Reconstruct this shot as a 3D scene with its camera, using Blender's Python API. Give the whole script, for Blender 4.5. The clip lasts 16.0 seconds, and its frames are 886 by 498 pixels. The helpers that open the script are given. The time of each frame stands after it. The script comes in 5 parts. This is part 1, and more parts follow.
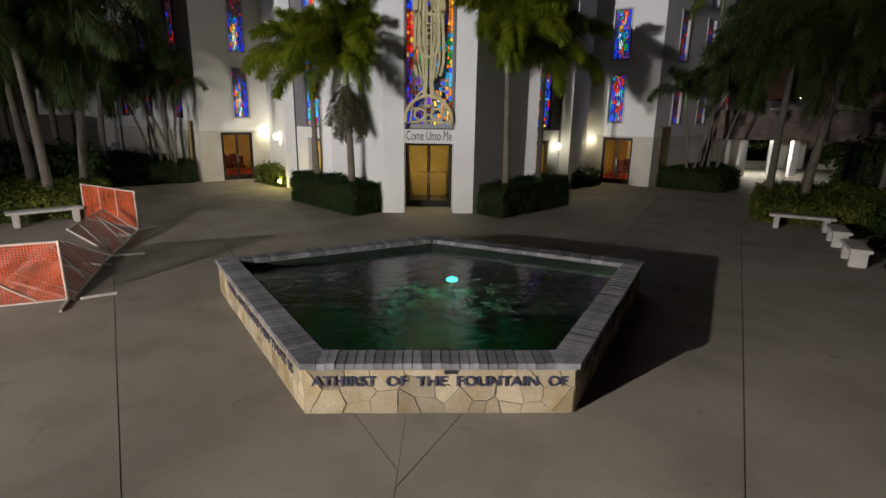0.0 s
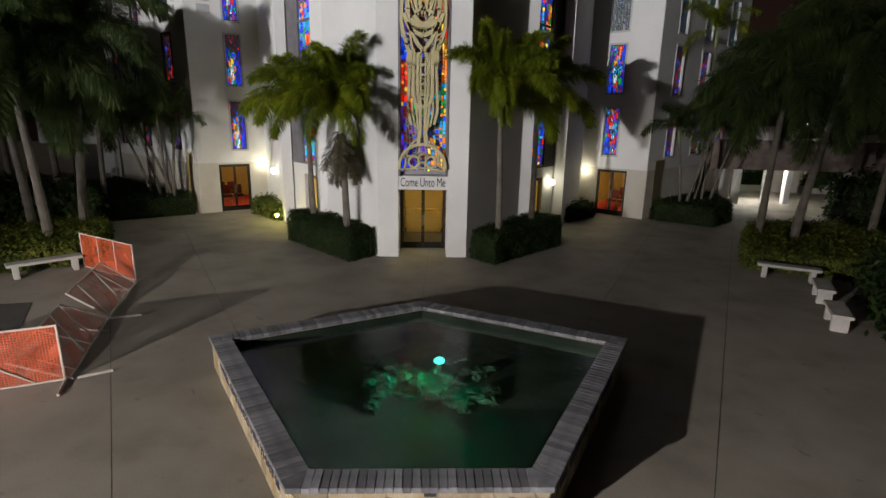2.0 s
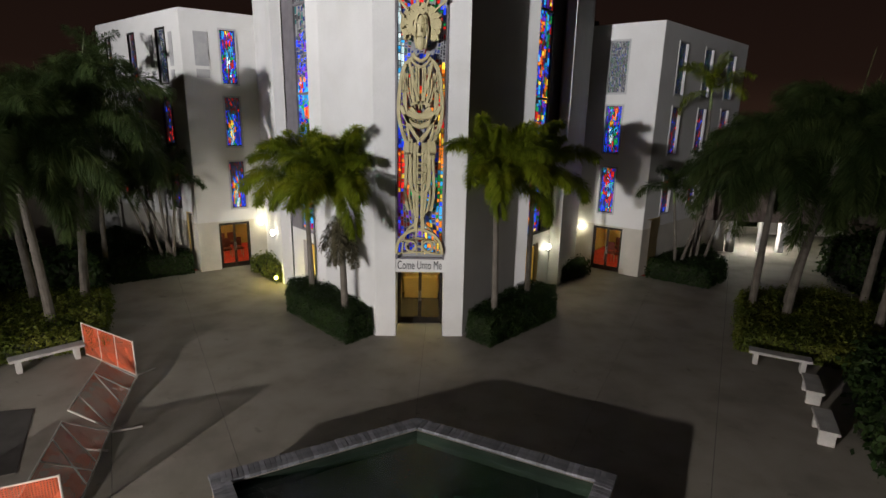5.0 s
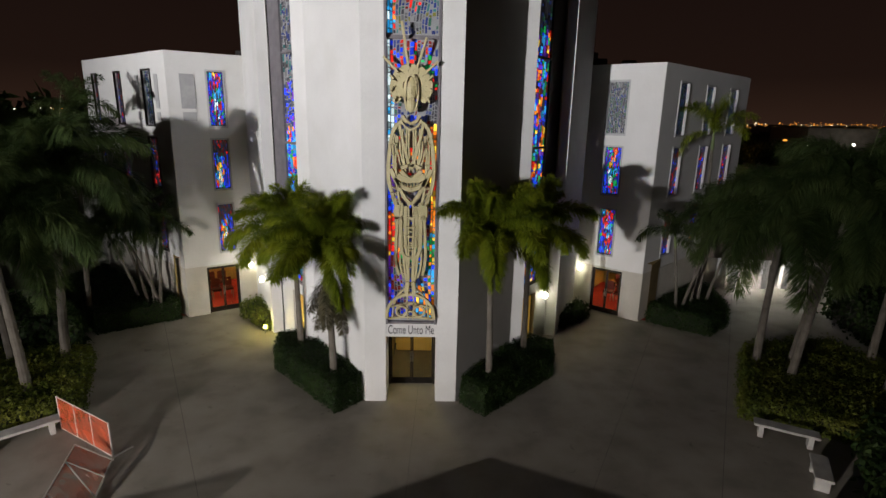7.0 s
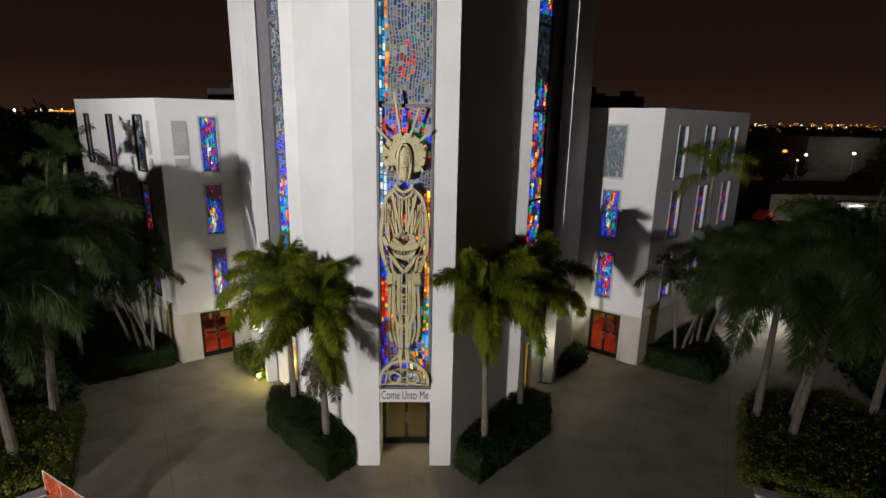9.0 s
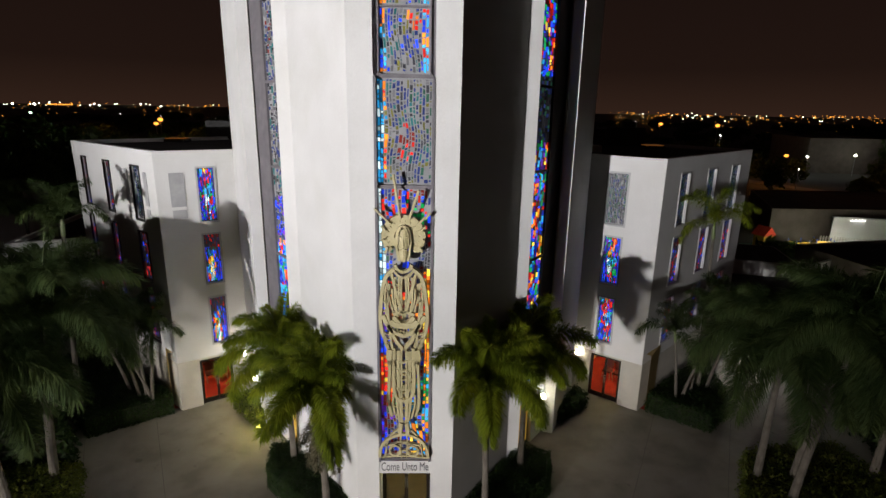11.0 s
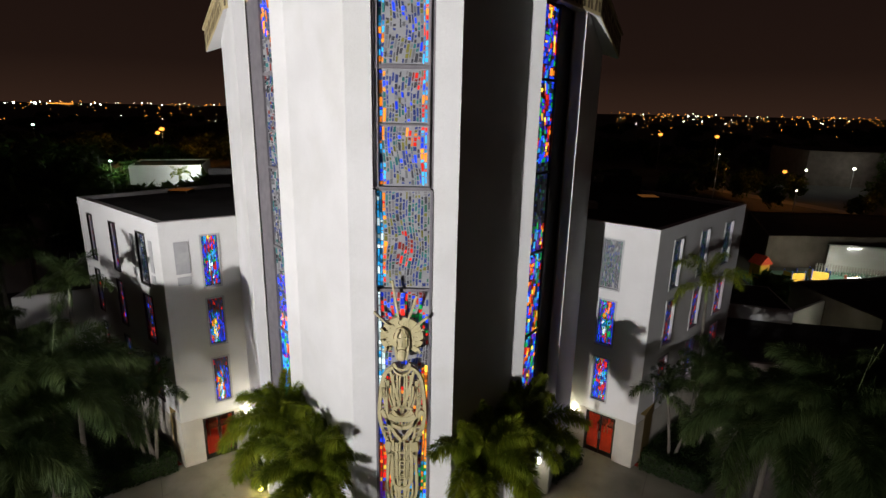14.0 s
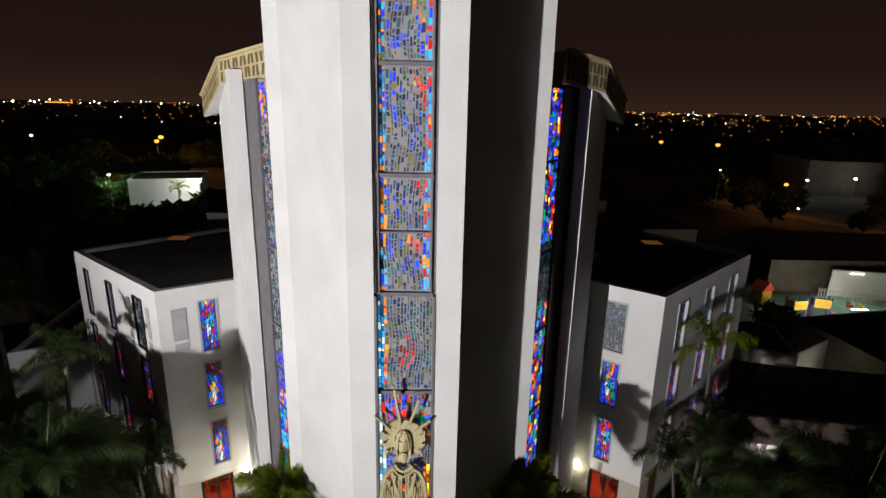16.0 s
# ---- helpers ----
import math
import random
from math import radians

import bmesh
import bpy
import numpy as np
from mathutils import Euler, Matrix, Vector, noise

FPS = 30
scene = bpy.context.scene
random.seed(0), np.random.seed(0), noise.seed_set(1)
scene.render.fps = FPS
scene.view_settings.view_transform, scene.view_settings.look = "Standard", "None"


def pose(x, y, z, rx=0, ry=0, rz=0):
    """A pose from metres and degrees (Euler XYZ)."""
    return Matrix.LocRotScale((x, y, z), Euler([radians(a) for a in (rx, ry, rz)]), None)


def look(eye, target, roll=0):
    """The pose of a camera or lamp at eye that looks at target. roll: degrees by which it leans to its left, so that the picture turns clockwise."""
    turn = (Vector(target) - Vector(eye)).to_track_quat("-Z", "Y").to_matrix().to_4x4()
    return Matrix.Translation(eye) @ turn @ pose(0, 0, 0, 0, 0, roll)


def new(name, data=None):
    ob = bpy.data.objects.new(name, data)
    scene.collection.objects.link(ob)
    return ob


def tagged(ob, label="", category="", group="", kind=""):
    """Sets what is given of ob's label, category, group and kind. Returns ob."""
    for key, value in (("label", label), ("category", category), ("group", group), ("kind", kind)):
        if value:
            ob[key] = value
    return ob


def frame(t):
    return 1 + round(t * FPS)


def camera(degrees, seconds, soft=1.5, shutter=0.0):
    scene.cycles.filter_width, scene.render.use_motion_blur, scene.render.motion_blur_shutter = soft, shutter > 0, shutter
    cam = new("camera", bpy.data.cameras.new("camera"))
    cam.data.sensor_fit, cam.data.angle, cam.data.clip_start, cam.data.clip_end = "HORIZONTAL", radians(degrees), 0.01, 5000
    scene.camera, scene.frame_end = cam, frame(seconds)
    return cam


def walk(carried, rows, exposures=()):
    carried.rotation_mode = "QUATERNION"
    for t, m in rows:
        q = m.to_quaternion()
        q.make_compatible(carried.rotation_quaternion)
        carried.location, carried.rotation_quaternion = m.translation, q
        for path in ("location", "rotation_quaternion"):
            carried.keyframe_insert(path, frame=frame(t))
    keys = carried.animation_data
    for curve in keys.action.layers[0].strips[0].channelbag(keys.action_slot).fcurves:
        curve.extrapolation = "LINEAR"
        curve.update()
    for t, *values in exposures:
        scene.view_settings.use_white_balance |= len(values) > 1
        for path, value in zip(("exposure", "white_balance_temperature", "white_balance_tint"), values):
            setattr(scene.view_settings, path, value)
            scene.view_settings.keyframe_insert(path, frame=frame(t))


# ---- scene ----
cam = camera(80.2, 16.0)
PATH = [
    (0, (0.068, -0.408, 3.226), (0.065, 1.528, 2.726), 0.9),
    (0.5, (0.083, -0.394, 3.557), (0.079, 1.543, 3.058), 0.9),
    (1, (0.115, -0.398, 3.91), (0.11, 1.539, 3.413), 1.0),
    (1.5, (0.177, -0.38, 4.27), (0.174, 1.558, 3.774), 1.1),
    (2, (0.267, -0.296, 4.687), (0.263, 1.641, 4.19), 1.1),
    (2.5, (0.269, -0.193, 5.151), (0.266, 1.744, 4.652), 1.1),
    (3, (0.217, -0.18, 5.62), (0.215, 1.757, 5.123), 1.2),
    (3.5, (0.193, -0.228, 6.061), (0.193, 1.711, 5.569), 1.2),
    (4, (0.227, -0.206, 6.508), (0.222, 1.732, 6.016), 1.2),
    (6.5, (0.478, 0.998, 8.595), (0.476, 2.938, 8.108), 1.2),
    (7, (0.523, 1.265, 9.113), (0.52, 3.204, 8.625), 1.2),
    (7.5, (0.568, 1.432, 9.613), (0.565, 3.371, 9.124), 1.2),
    (8, (0.619, 1.62, 10.043), (0.615, 3.559, 9.555), 1.1),
    (8.5, (0.639, 1.835, 10.523), (0.635, 3.774, 10.033), 1.1),
    (9, (0.669, 2.029, 10.955), (0.665, 3.969, 10.47), 1.1),
    (11.5, (0.595, 2.885, 13.776), (0.591, 4.817, 13.26), 1.0),
    (12, (0.555, 2.955, 14.192), (0.55, 4.89, 13.687), 1.1),
    (12.5, (0.59, 2.971, 14.793), (0.584, 4.903, 14.277), 1.1),
    (13, (0.597, 2.914, 15.225), (0.592, 4.848, 14.716), 1.2),
    (13.5, (0.624, 2.929, 15.683), (0.618, 4.862, 15.173), 1.1),
    (14, (0.658, 3.008, 16.194), (0.653, 4.94, 15.679), 1.2),
    (14.5, (0.665, 3.23, 16.778), (0.659, 5.162, 16.26), 1.1),
    (15, (0.641, 3.508, 17.476), (0.636, 5.438, 16.953), 1.1),
    (15.5, (0.591, 3.802, 18.213), (0.586, 5.732, 17.687), 1.1),
    (16, (0.524, 4.057, 18.847), (0.52, 5.987, 18.325), 1.2),
]
walk(cam, [(t, look(eye, target, roll)) for t, eye, target, roll in PATH], [(0, -0.22), (4, -0.18), (9, -0.12), (12, 0.08), (16, 0.04)])

# ---- world, flood light, exposure ----
world = bpy.data.worlds.new("night_sky")
scene.world = world
world.use_nodes = True
wn, wl = world.node_tree.nodes, world.node_tree.links
wbg = wn["Background"]
wtc = wn.new("ShaderNodeTexCoord")
wsep = wn.new("ShaderNodeSeparateXYZ")
wramp = wn.new("ShaderNodeValToRGB")
wl.new(wtc.outputs["Generated"], wsep.inputs[0])
wl.new(wsep.outputs["Z"], wramp.inputs[0])
wl.new(wramp.outputs[0], wbg.inputs[0])
wramp.color_ramp.elements[0].position, wramp.color_ramp.elements[0].color = 0.0, (0.019, 0.0095, 0.0062, 1)
wramp.color_ramp.elements[1].position, wramp.color_ramp.elements[1].color = 0.45, (0.0034, 0.0020, 0.0022, 1)
_e = wramp.color_ramp.elements.new(0.07)
_e.color = (0.0098, 0.0050, 0.0036, 1)
wbg.inputs[1].default_value = 1.45


def lamp(name, kind, place, energy, color, target=None, size=0.1, spot=60, blend=0.5):
    data = bpy.data.lights.new(name, kind)
    data.energy, data.color = energy, color
    if kind == "AREA":
        data.size = size
    else:
        data.shadow_soft_size = size
    if kind == "SPOT":
        data.spot_size, data.spot_blend = radians(spot), blend
    ob = new(name, data)
    ob.matrix_world = look(place, target) if target else Matrix.Translation(place)
    return ob


# three heads of a low flood light post behind the drone's take-off place wash the plaza;
# two heads of a far mast beyond it light the tower and the wing
POST = (-11.4, -5.8, 3.9)
for turn_, watts in ((32, 24000), (57, 14000), (82, 18500)):
    lamp("flood_light", "SPOT", POST, watts, (1.0, 0.92, 0.86), (POST[0] + 30 * math.cos(radians(turn_)), POST[1] + 30 * math.sin(radians(turn_)), -1.4), 0.12, 36, 1.0)
MAST = (-33.1, -31, 7.3)
lamp("flood_light", "SPOT", MAST, 195000, (1.0, 0.97, 0.97), (-4.0, 18, 21.5), 0.22, 50, 1.0)
lamp("flood_light", "SPOT", MAST, 24000, (1.0, 0.97, 0.95), (-16, 27, 10.0), 0.22, 30, 1.0)


# ---- materials ----
def node_mat(name):
    m = bpy.data.materials.new(name)
    m.use_nodes = True
    return m, m.node_tree.nodes, m.node_tree.links, m.node_tree.nodes["Principled BSDF"]


def surface(name, c1, c2, rough=0.7, scale=3.0, fine=60.0, bump=0.15, metal=0.0, c3=None, per=None, spec=0.5, dist=0.01):
    """Two-scale noise between two colours, fine relief; per: 'obj' or 'island' varies the value of single pieces."""
    m, n, l, b = node_mat(name)
    tc = n.new("ShaderNodeTexCoord")
    big, small = n.new("ShaderNodeTexNoise"), n.new("ShaderNodeTexNoise")
    big.inputs["Scale"].default_value, small.inputs["Scale"].default_value = scale, fine
    big.inputs["Detail"].default_value, small.inputs["Detail"].default_value = 6, 4
    l.new(tc.outputs["Object"], big.inputs["Vector"])
    l.new(tc.outputs["Object"], small.inputs["Vector"])
    ramp = n.new("ShaderNodeValToRGB")
    ramp.color_ramp.elements[0].position, ramp.color_ramp.elements[1].position = 0.32, 0.68
    ramp.color_ramp.elements[0].color, ramp.color_ramp.elements[1].color = (*c1, 1), (*c2, 1)
    if c3:
        ramp.color_ramp.elements.new(0.5).color = (*c3, 1)
    l.new(big.outputs["Fac"], ramp.inputs[0])
    mix = n.new("ShaderNodeMixRGB")
    mix.blend_type = "MULTIPLY"
    mix.inputs[0].default_value = 0.35
    l.new(ramp.outputs[0], mix.inputs[1])
    l.new(small.outputs["Fac"], mix.inputs[2])
    last = mix.outputs[0]
    if per:
        hv = n.new("ShaderNodeHueSaturation")
        mr = n.new("ShaderNodeMapRange")
        mr.inputs[3].default_value, mr.inputs[4].default_value = 0.62, 1.35
        src = n.new("ShaderNodeObjectInfo").outputs["Random"] if per == "obj" else n.new("ShaderNodeNewGeometry").outputs["Random Per Island"]
        l.new(src, mr.inputs[0])
        l.new(mr.outputs[0], hv.inputs["Value"])
        l.new(last, hv.inputs["Color"])
        last = hv.outputs[0]
    l.new(last, b.inputs["Base Color"])
    b.inputs["Roughness"].default_value, b.inputs["Metallic"].default_value = rough, metal
    b.inputs["Specular IOR Level"].default_value = spec
    if bump:
        bp = n.new("ShaderNodeBump")
        bp.inputs["Strength"].default_value, bp.inputs["Distance"].default_value = bump, dist
        l.new(small.outputs["Fac"], bp.inputs["Height"])
        l.new(bp.outputs[0], b.inputs["Normal"])
    return m


def glow(name, color, strength):
    m, n, l, b = node_mat(name)
    b.inputs["Base Color"].default_value = (*[min(0.8, c * 0.5) for c in color], 1)
    b.inputs["Emission Color"].default_value, b.inputs["Emission Strength"].default_value = (*color, 1), strength
    b.inputs["Roughness"].default_value = 0.25
    return m


def lit_glass(name, color, strength):
    """Coloured slab glass with the light of the nave behind it; the strength differs from piece to piece."""
    m = glow(name, color, strength)
    n, l = m.node_tree.nodes, m.node_tree.links
    g, mr = n.new("ShaderNodeNewGeometry"), n.new("ShaderNodeMapRange")
    mr.inputs[3].default_value, mr.inputs[4].default_value = 0.12 * strength, 1.85 * strength
    l.new(g.outputs["Random Per Island"], mr.inputs[0])
    l.new(mr.outputs[0], n["Principled BSDF"].inputs["Emission Strength"])
    return m


M = {}
M["concrete"] = surface("plaza_concrete", (0.255, 0.23, 0.195), (0.35, 0.32, 0.275), 0.85, 0.9, 45, 0.3, c3=(0.315, 0.285, 0.245))


def stain(m, size, low, high, depth):
    """Irregular darker stains over a material's colour."""
    n, l, b = m.node_tree.nodes, m.node_tree.links, m.node_tree.nodes["Principled BSDF"]
    src = b.inputs["Base Color"].links[0].from_socket
    tc, nz, ramp, mix = n.new("ShaderNodeTexCoord"), n.new("ShaderNodeTexNoise"), n.new("ShaderNodeValToRGB"), n.new("ShaderNodeMixRGB")
    nz.inputs["Scale"].default_value, nz.inputs["Detail"].default_value, nz.inputs["Distortion"].default_value = size, 7, 0.6
    l.new(tc.outputs["Object"], nz.inputs["Vector"])
    l.new(nz.outputs["Fac"], ramp.inputs[0])
    ramp.color_ramp.elements[0].position, ramp.color_ramp.elements[1].position = low, high
    ramp.color_ramp.elements[0].color, ramp.color_ramp.elements[1].color = (1, 1, 1, 1), (depth, depth, depth * 0.97, 1)
    mix.blend_type, mix.inputs[0].default_value = "MULTIPLY", 1.0
    l.new(src, mix.inputs[1])
    l.new(ramp.outputs[0], mix.inputs[2])
    l.new(mix.outputs[0], b.inputs["Base Color"])


stain(M["concrete"], 0.35, 0.52, 0.70, 0.80)
stain(M["concrete"], 2.6, 0.66, 0.74, 0.70)
M["earth"] = surface("dark_ground", (0.04, 0.04, 0.03), (0.085, 0.08, 0.06), 0.95, 0.08, 2, 0.2)
M["white"] = surface("white_stucco", (0.68, 0.675, 0.665), (0.75, 0.745, 0.735), 0.8, 0.6, 55, 0.3)
stain(M["white"], 0.5, 0.50, 0.75, 0.93)
M["base_stone"] = surface("beige_wall_base", (0.50, 0.47, 0.41), (0.58, 0.55, 0.48), 0.8, 1.5, 50, 0.3)
M["roof"] = surface("tar_roof", (0.03, 0.03, 0.03), (0.06, 0.058, 0.055), 0.95, 0.7, 40, 0.3)
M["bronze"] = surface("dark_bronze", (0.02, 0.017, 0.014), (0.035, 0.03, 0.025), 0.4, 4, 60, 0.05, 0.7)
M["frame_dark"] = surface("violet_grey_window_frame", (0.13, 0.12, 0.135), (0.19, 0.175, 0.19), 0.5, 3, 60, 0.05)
M["frame_grey"] = surface("grey_window_frame", (0.42, 0.42, 0.43), (0.5, 0.5, 0.5), 0.5, 3, 60, 0.05)
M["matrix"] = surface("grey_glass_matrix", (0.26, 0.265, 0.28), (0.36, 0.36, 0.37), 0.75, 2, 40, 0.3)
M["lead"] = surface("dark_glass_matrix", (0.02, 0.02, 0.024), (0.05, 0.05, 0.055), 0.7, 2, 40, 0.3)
M["shingle"] = surface("brown_shake_fascia", (0.13, 0.10, 0.085), (0.24, 0.19, 0.165), 0.9, 2.5, 22, 0.6, dist=0.03)
M["statue"] = surface("cast_statue_gold_beige", (0.45, 0.39, 0.20), (0.58, 0.51, 0.29), 0.55, 2.5, 30, 0.25)
M["stone"] = surface("fountain_stone", (0.33, 0.24, 0.11), (0.45, 0.385, 0.27), 0.85, 2.5, 26, 0.55, c3=(0.40, 0.335, 0.23), per="obj", dist=0.02)
M["mortar"] = surface("mortar", (0.36, 0.32, 0.25), (0.44, 0.39, 0.31), 0.9, 4, 50, 0.4)
M["brick"] = surface("slate_brick", (0.15, 0.155, 0.18), (0.25, 0.25, 0.275), 0.75, 5, 60, 0.4, per="obj")
M["ink"] = surface("dark_blue_stencil_paint", (0.03, 0.035, 0.075), (0.05, 0.055, 0.10), 0.7, 6, 60, 0.05)
M["black"] = surface("black_letter", (0.02, 0.02, 0.025), (0.03, 0.03, 0.035), 0.5, 4, 60, 0.0)
M["trunk"] = surface("palm_trunk_bark", (0.085, 0.072, 0.058), (0.16, 0.14, 0.115), 0.9, 2.5, 30, 0.5)
M["shaft"] = surface("palm_crownshaft", (0.10, 0.14, 0.05), (0.17, 0.21, 0.08), 0.5, 3, 40, 0.1)
M["deadleaf"] = surface("brown_palm_leaf", (0.05, 0.045, 0.022), (0.10, 0.085, 0.04), 0.85, 3, 40, 0.1)


def leaf_mat(name, c1, c2, c3):
    m = surface(name, c1, c2, 0.6, 1.3, 30, 0.0, c3=c3, per="island", spec=0.2)
    # thin leaves let part of the light through
    n, l = m.node_tree.nodes, m.node_tree.links
    thin, mix = n.new("ShaderNodeBsdfTranslucent"), n.new("ShaderNodeMixShader")
    l.new(n["Principled BSDF"].inputs["Base Color"].links[0].from_socket, thin.inputs["Color"])
    mix.inputs[0].default_value = 0.38
    l.new(n["Principled BSDF"].outputs[0], mix.inputs[1])
    l.new(thin.outputs[0], mix.inputs[2])
    l.new(mix.outputs[0], n["Material Output"].inputs["Surface"])
    return m


# palm leaves in two tones: how strongly each palm is lit is painted in
M["palm"] = leaf_mat("lit_palm_leaflets", (0.13, 0.18, 0.012), (0.29, 0.325, 0.020), (0.20, 0.25, 0.015))
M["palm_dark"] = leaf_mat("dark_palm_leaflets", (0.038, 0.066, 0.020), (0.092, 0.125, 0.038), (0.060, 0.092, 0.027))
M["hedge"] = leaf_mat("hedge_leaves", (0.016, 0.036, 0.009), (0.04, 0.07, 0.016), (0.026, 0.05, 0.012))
# hedge leaves with the yellow lamp light put into their colour
M["hedge_yellow"] = leaf_mat("yellow_lit_hedge_leaves", (0.07, 0.10, 0.015), (0.20, 0.21, 0.035), (0.12, 0.15, 0.022))
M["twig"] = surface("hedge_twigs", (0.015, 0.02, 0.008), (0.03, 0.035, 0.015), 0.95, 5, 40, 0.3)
M["pvc"] = surface("white_pvc_pipe", (0.46, 0.42, 0.38), (0.58, 0.54, 0.50), 0.45, 5, 60, 0.05)
M["bench"] = surface("bench_concrete", (0.40, 0.39, 0.37), (0.52, 0.51, 0.48), 0.85, 3, 50, 0.3)
M["asphalt"] = surface("dark_flat_patch", (0.045, 0.042, 0.038), (0.07, 0.065, 0.06), 0.95, 2, 60, 0.4)
M["joint"] = surface("joint_filler", (0.10, 0.095, 0.085), (0.14, 0.13, 0.12), 0.95, 2, 60, 0.3)
M["louver"] = surface("grey_louver_panel", (0.36, 0.36, 0.37), (0.44, 0.44, 0.44), 0.6, 3, 60, 0.1)
M["gold"] = surface("gold_fascia", (0.50, 0.40, 0.20), (0.62, 0.52, 0.30), 0.55, 3, 40, 0.2)
M["gold_dark"] = surface("bronze_fascia_inlay", (0.10, 0.075, 0.035), (0.16, 0.12, 0.06), 0.6, 3, 40, 0.2)
M["ochre"] = surface("ochre_vestibule_wall", (0.55, 0.38, 0.12), (0.66, 0.48, 0.18), 0.6, 1.5, 30, 0.1)
M["mat_brown"] = surface("brown_vestibule_mat", (0.06, 0.05, 0.035), (0.10, 0.08, 0.055), 0.95, 3, 60, 0.3)
M["carpet"] = surface("red_carpet", (0.42, 0.03, 0.02), (0.55, 0.05, 0.03), 0.95, 2, 60, 0.3)
M["chair"] = surface("dark_seat_fabric", (0.10, 0.02, 0.015), (0.16, 0.03, 0.02), 0.9, 3, 60, 0.2)
M["steel"] = surface("lamp_steel", (0.3, 0.3, 0.3), (0.4, 0.4, 0.4), 0.4, 4, 60, 0.05, 0.8)
# rock colour holds the green glow of the pool lamp
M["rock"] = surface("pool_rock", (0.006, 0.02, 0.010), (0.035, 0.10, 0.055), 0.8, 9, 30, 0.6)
M["pool"] = surface("pool_lining", (0.008, 0.012, 0.009), (0.03, 0.04, 0.03), 0.9, 1.2, 20, 0.4, spec=0.1)
M["lamp_white"] = glow("sconce_glow", (1.0, 0.95, 0.70), 30)
M["lamp_yellow"] = glow("garden_spot_glow", (1.0, 0.86, 0.15), 14)
M["lamp_teal"] = glow("pool_lamp_glow", (0.05, 1.0, 0.70), 4.5)
M["amber"] = glow("amber_skylight_glow", (0.55, 0.20, 0.04), 0.16)
M["far_white"] = glow("far_lamp_white", (1.0, 0.96, 0.8), 9)
M["far_orange"] = glow("far_lamp_sodium", (1.0, 0.36, 0.05), 2.2)
M["far_green"] = glow("far_lamp_mercury", (0.6, 1.0, 0.7), 6)
M["white_strip"] = glow("white_tube_glow", (1.0, 0.98, 0.9), 6)

GLASS = {}
for key, col, st in (("blue", (0.02, 0.07, 1.0), 0.75), ("cyan", (0.04, 0.45, 0.95), 0.7), ("green", (0.02, 0.6, 0.15), 0.45), ("red", (0.95, 0.03, 0.02), 0.6),
                     ("orange", (1.0, 0.25, 0.02), 0.9), ("yellow", (1.0, 0.65, 0.06), 1.1), ("white", (0.75, 0.95, 1.0), 0.95), ("violet", (0.25, 0.05, 0.8), 0.4),
                     ("dimblue", (0.06, 0.09, 0.30), 0.22), ("dim", (0.10, 0.10, 0.12), 0.10), ("grey", (0.20, 0.20, 0.21), 0.30), ("teal", (0.05, 0.22, 0.22), 0.28), ("olive", (0.25, 0.24, 0.06), 0.26), ("dimred", (0.35, 0.05, 0.04), 0.16), ("dimgreen", (0.06, 0.18, 0.12), 0.18)):
    GLASS[key] = lit_glass("glass_" + key, col, st)


def clear_glass():
    m, n, l, b = node_mat("door_glass")
    b.inputs["Base Color"].default_value = (0.9, 0.92, 0.9, 1)
    b.inputs["Transmission Weight"].default_value, b.inputs["Roughness"].default_value, b.inputs["IOR"].default_value = 1.0, 0.02, 1.1
    return m


def water_mat():
    m, n, l, b = node_mat("pool_water")
    b.inputs["Base Color"].default_value = (0.55, 0.8, 0.7, 1)
    b.inputs["Transmission Weight"].default_value, b.inputs["Roughness"].default_value, b.inputs["IOR"].default_value = 1.0, 0.03, 1.33
    tc, nz, bp = n.new("ShaderNodeTexCoord"), n.new("ShaderNodeTexNoise"), n.new("ShaderNodeBump")
    nz.inputs["Scale"].default_value, nz.inputs["Detail"].default_value = 4.5, 3
    bp.inputs["Strength"].default_value, bp.inputs["Distance"].default_value = 0.6, 0.03
    l.new(tc.outputs["Object"], nz.inputs["Vector"])
    l.new(nz.outputs["Fac"], bp.inputs["Height"])
    l.new(bp.outputs[0], b.inputs["Normal"])
    return m


def netting_mat():
    """Orange plastic safety net: fine square holes let light through."""
    m, n, l, b = node_mat("orange_safety_net")
    b.inputs["Base Color"].default_value, b.inputs["Roughness"].default_value = (0.54, 0.095, 0.034, 1), 0.5
    tc, ck, nz = n.new("ShaderNodeTexCoord"), n.new("ShaderNodeTexBrick"), n.new("ShaderNodeTexNoise")
    nz.inputs["Scale"].default_value = 1.8
    mr, ad = n.new("ShaderNodeMapRange"), n.new("ShaderNodeMath")
    l.new(tc.outputs["UV"], ck.inputs["Vector"])
    ck.offset = 0.0
    ck.inputs["Scale"].default_value, ck.inputs["Mortar Size"].default_value = 1.0, 0.006
    ck.inputs["Brick Width"].default_value, ck.inputs["Row Height"].default_value = 0.045, 0.045
    l.new(tc.outputs["Object"], nz.inputs["Vector"])
    mr.inputs[1].default_value, mr.inputs[2].default_value = 0.35, 0.65
    mr.inputs[3].default_value, mr.inputs[4].default_value = 0.30, 0.62
    l.new(nz.outputs["Fac"], mr.inputs[0])
    ad.operation = "MULTIPLY_ADD"
    l.new(ck.outputs["Fac"], ad.inputs[0])
    ad.inputs[1].default_value = 0.22
    l.new(mr.outputs[0], ad.inputs[2])
    l.new(ad.outputs[0], b.inputs["Alpha"])
    return m


M["glass"], M["water"], M["net"] = clear_glass(), water_mat(), netting_mat()


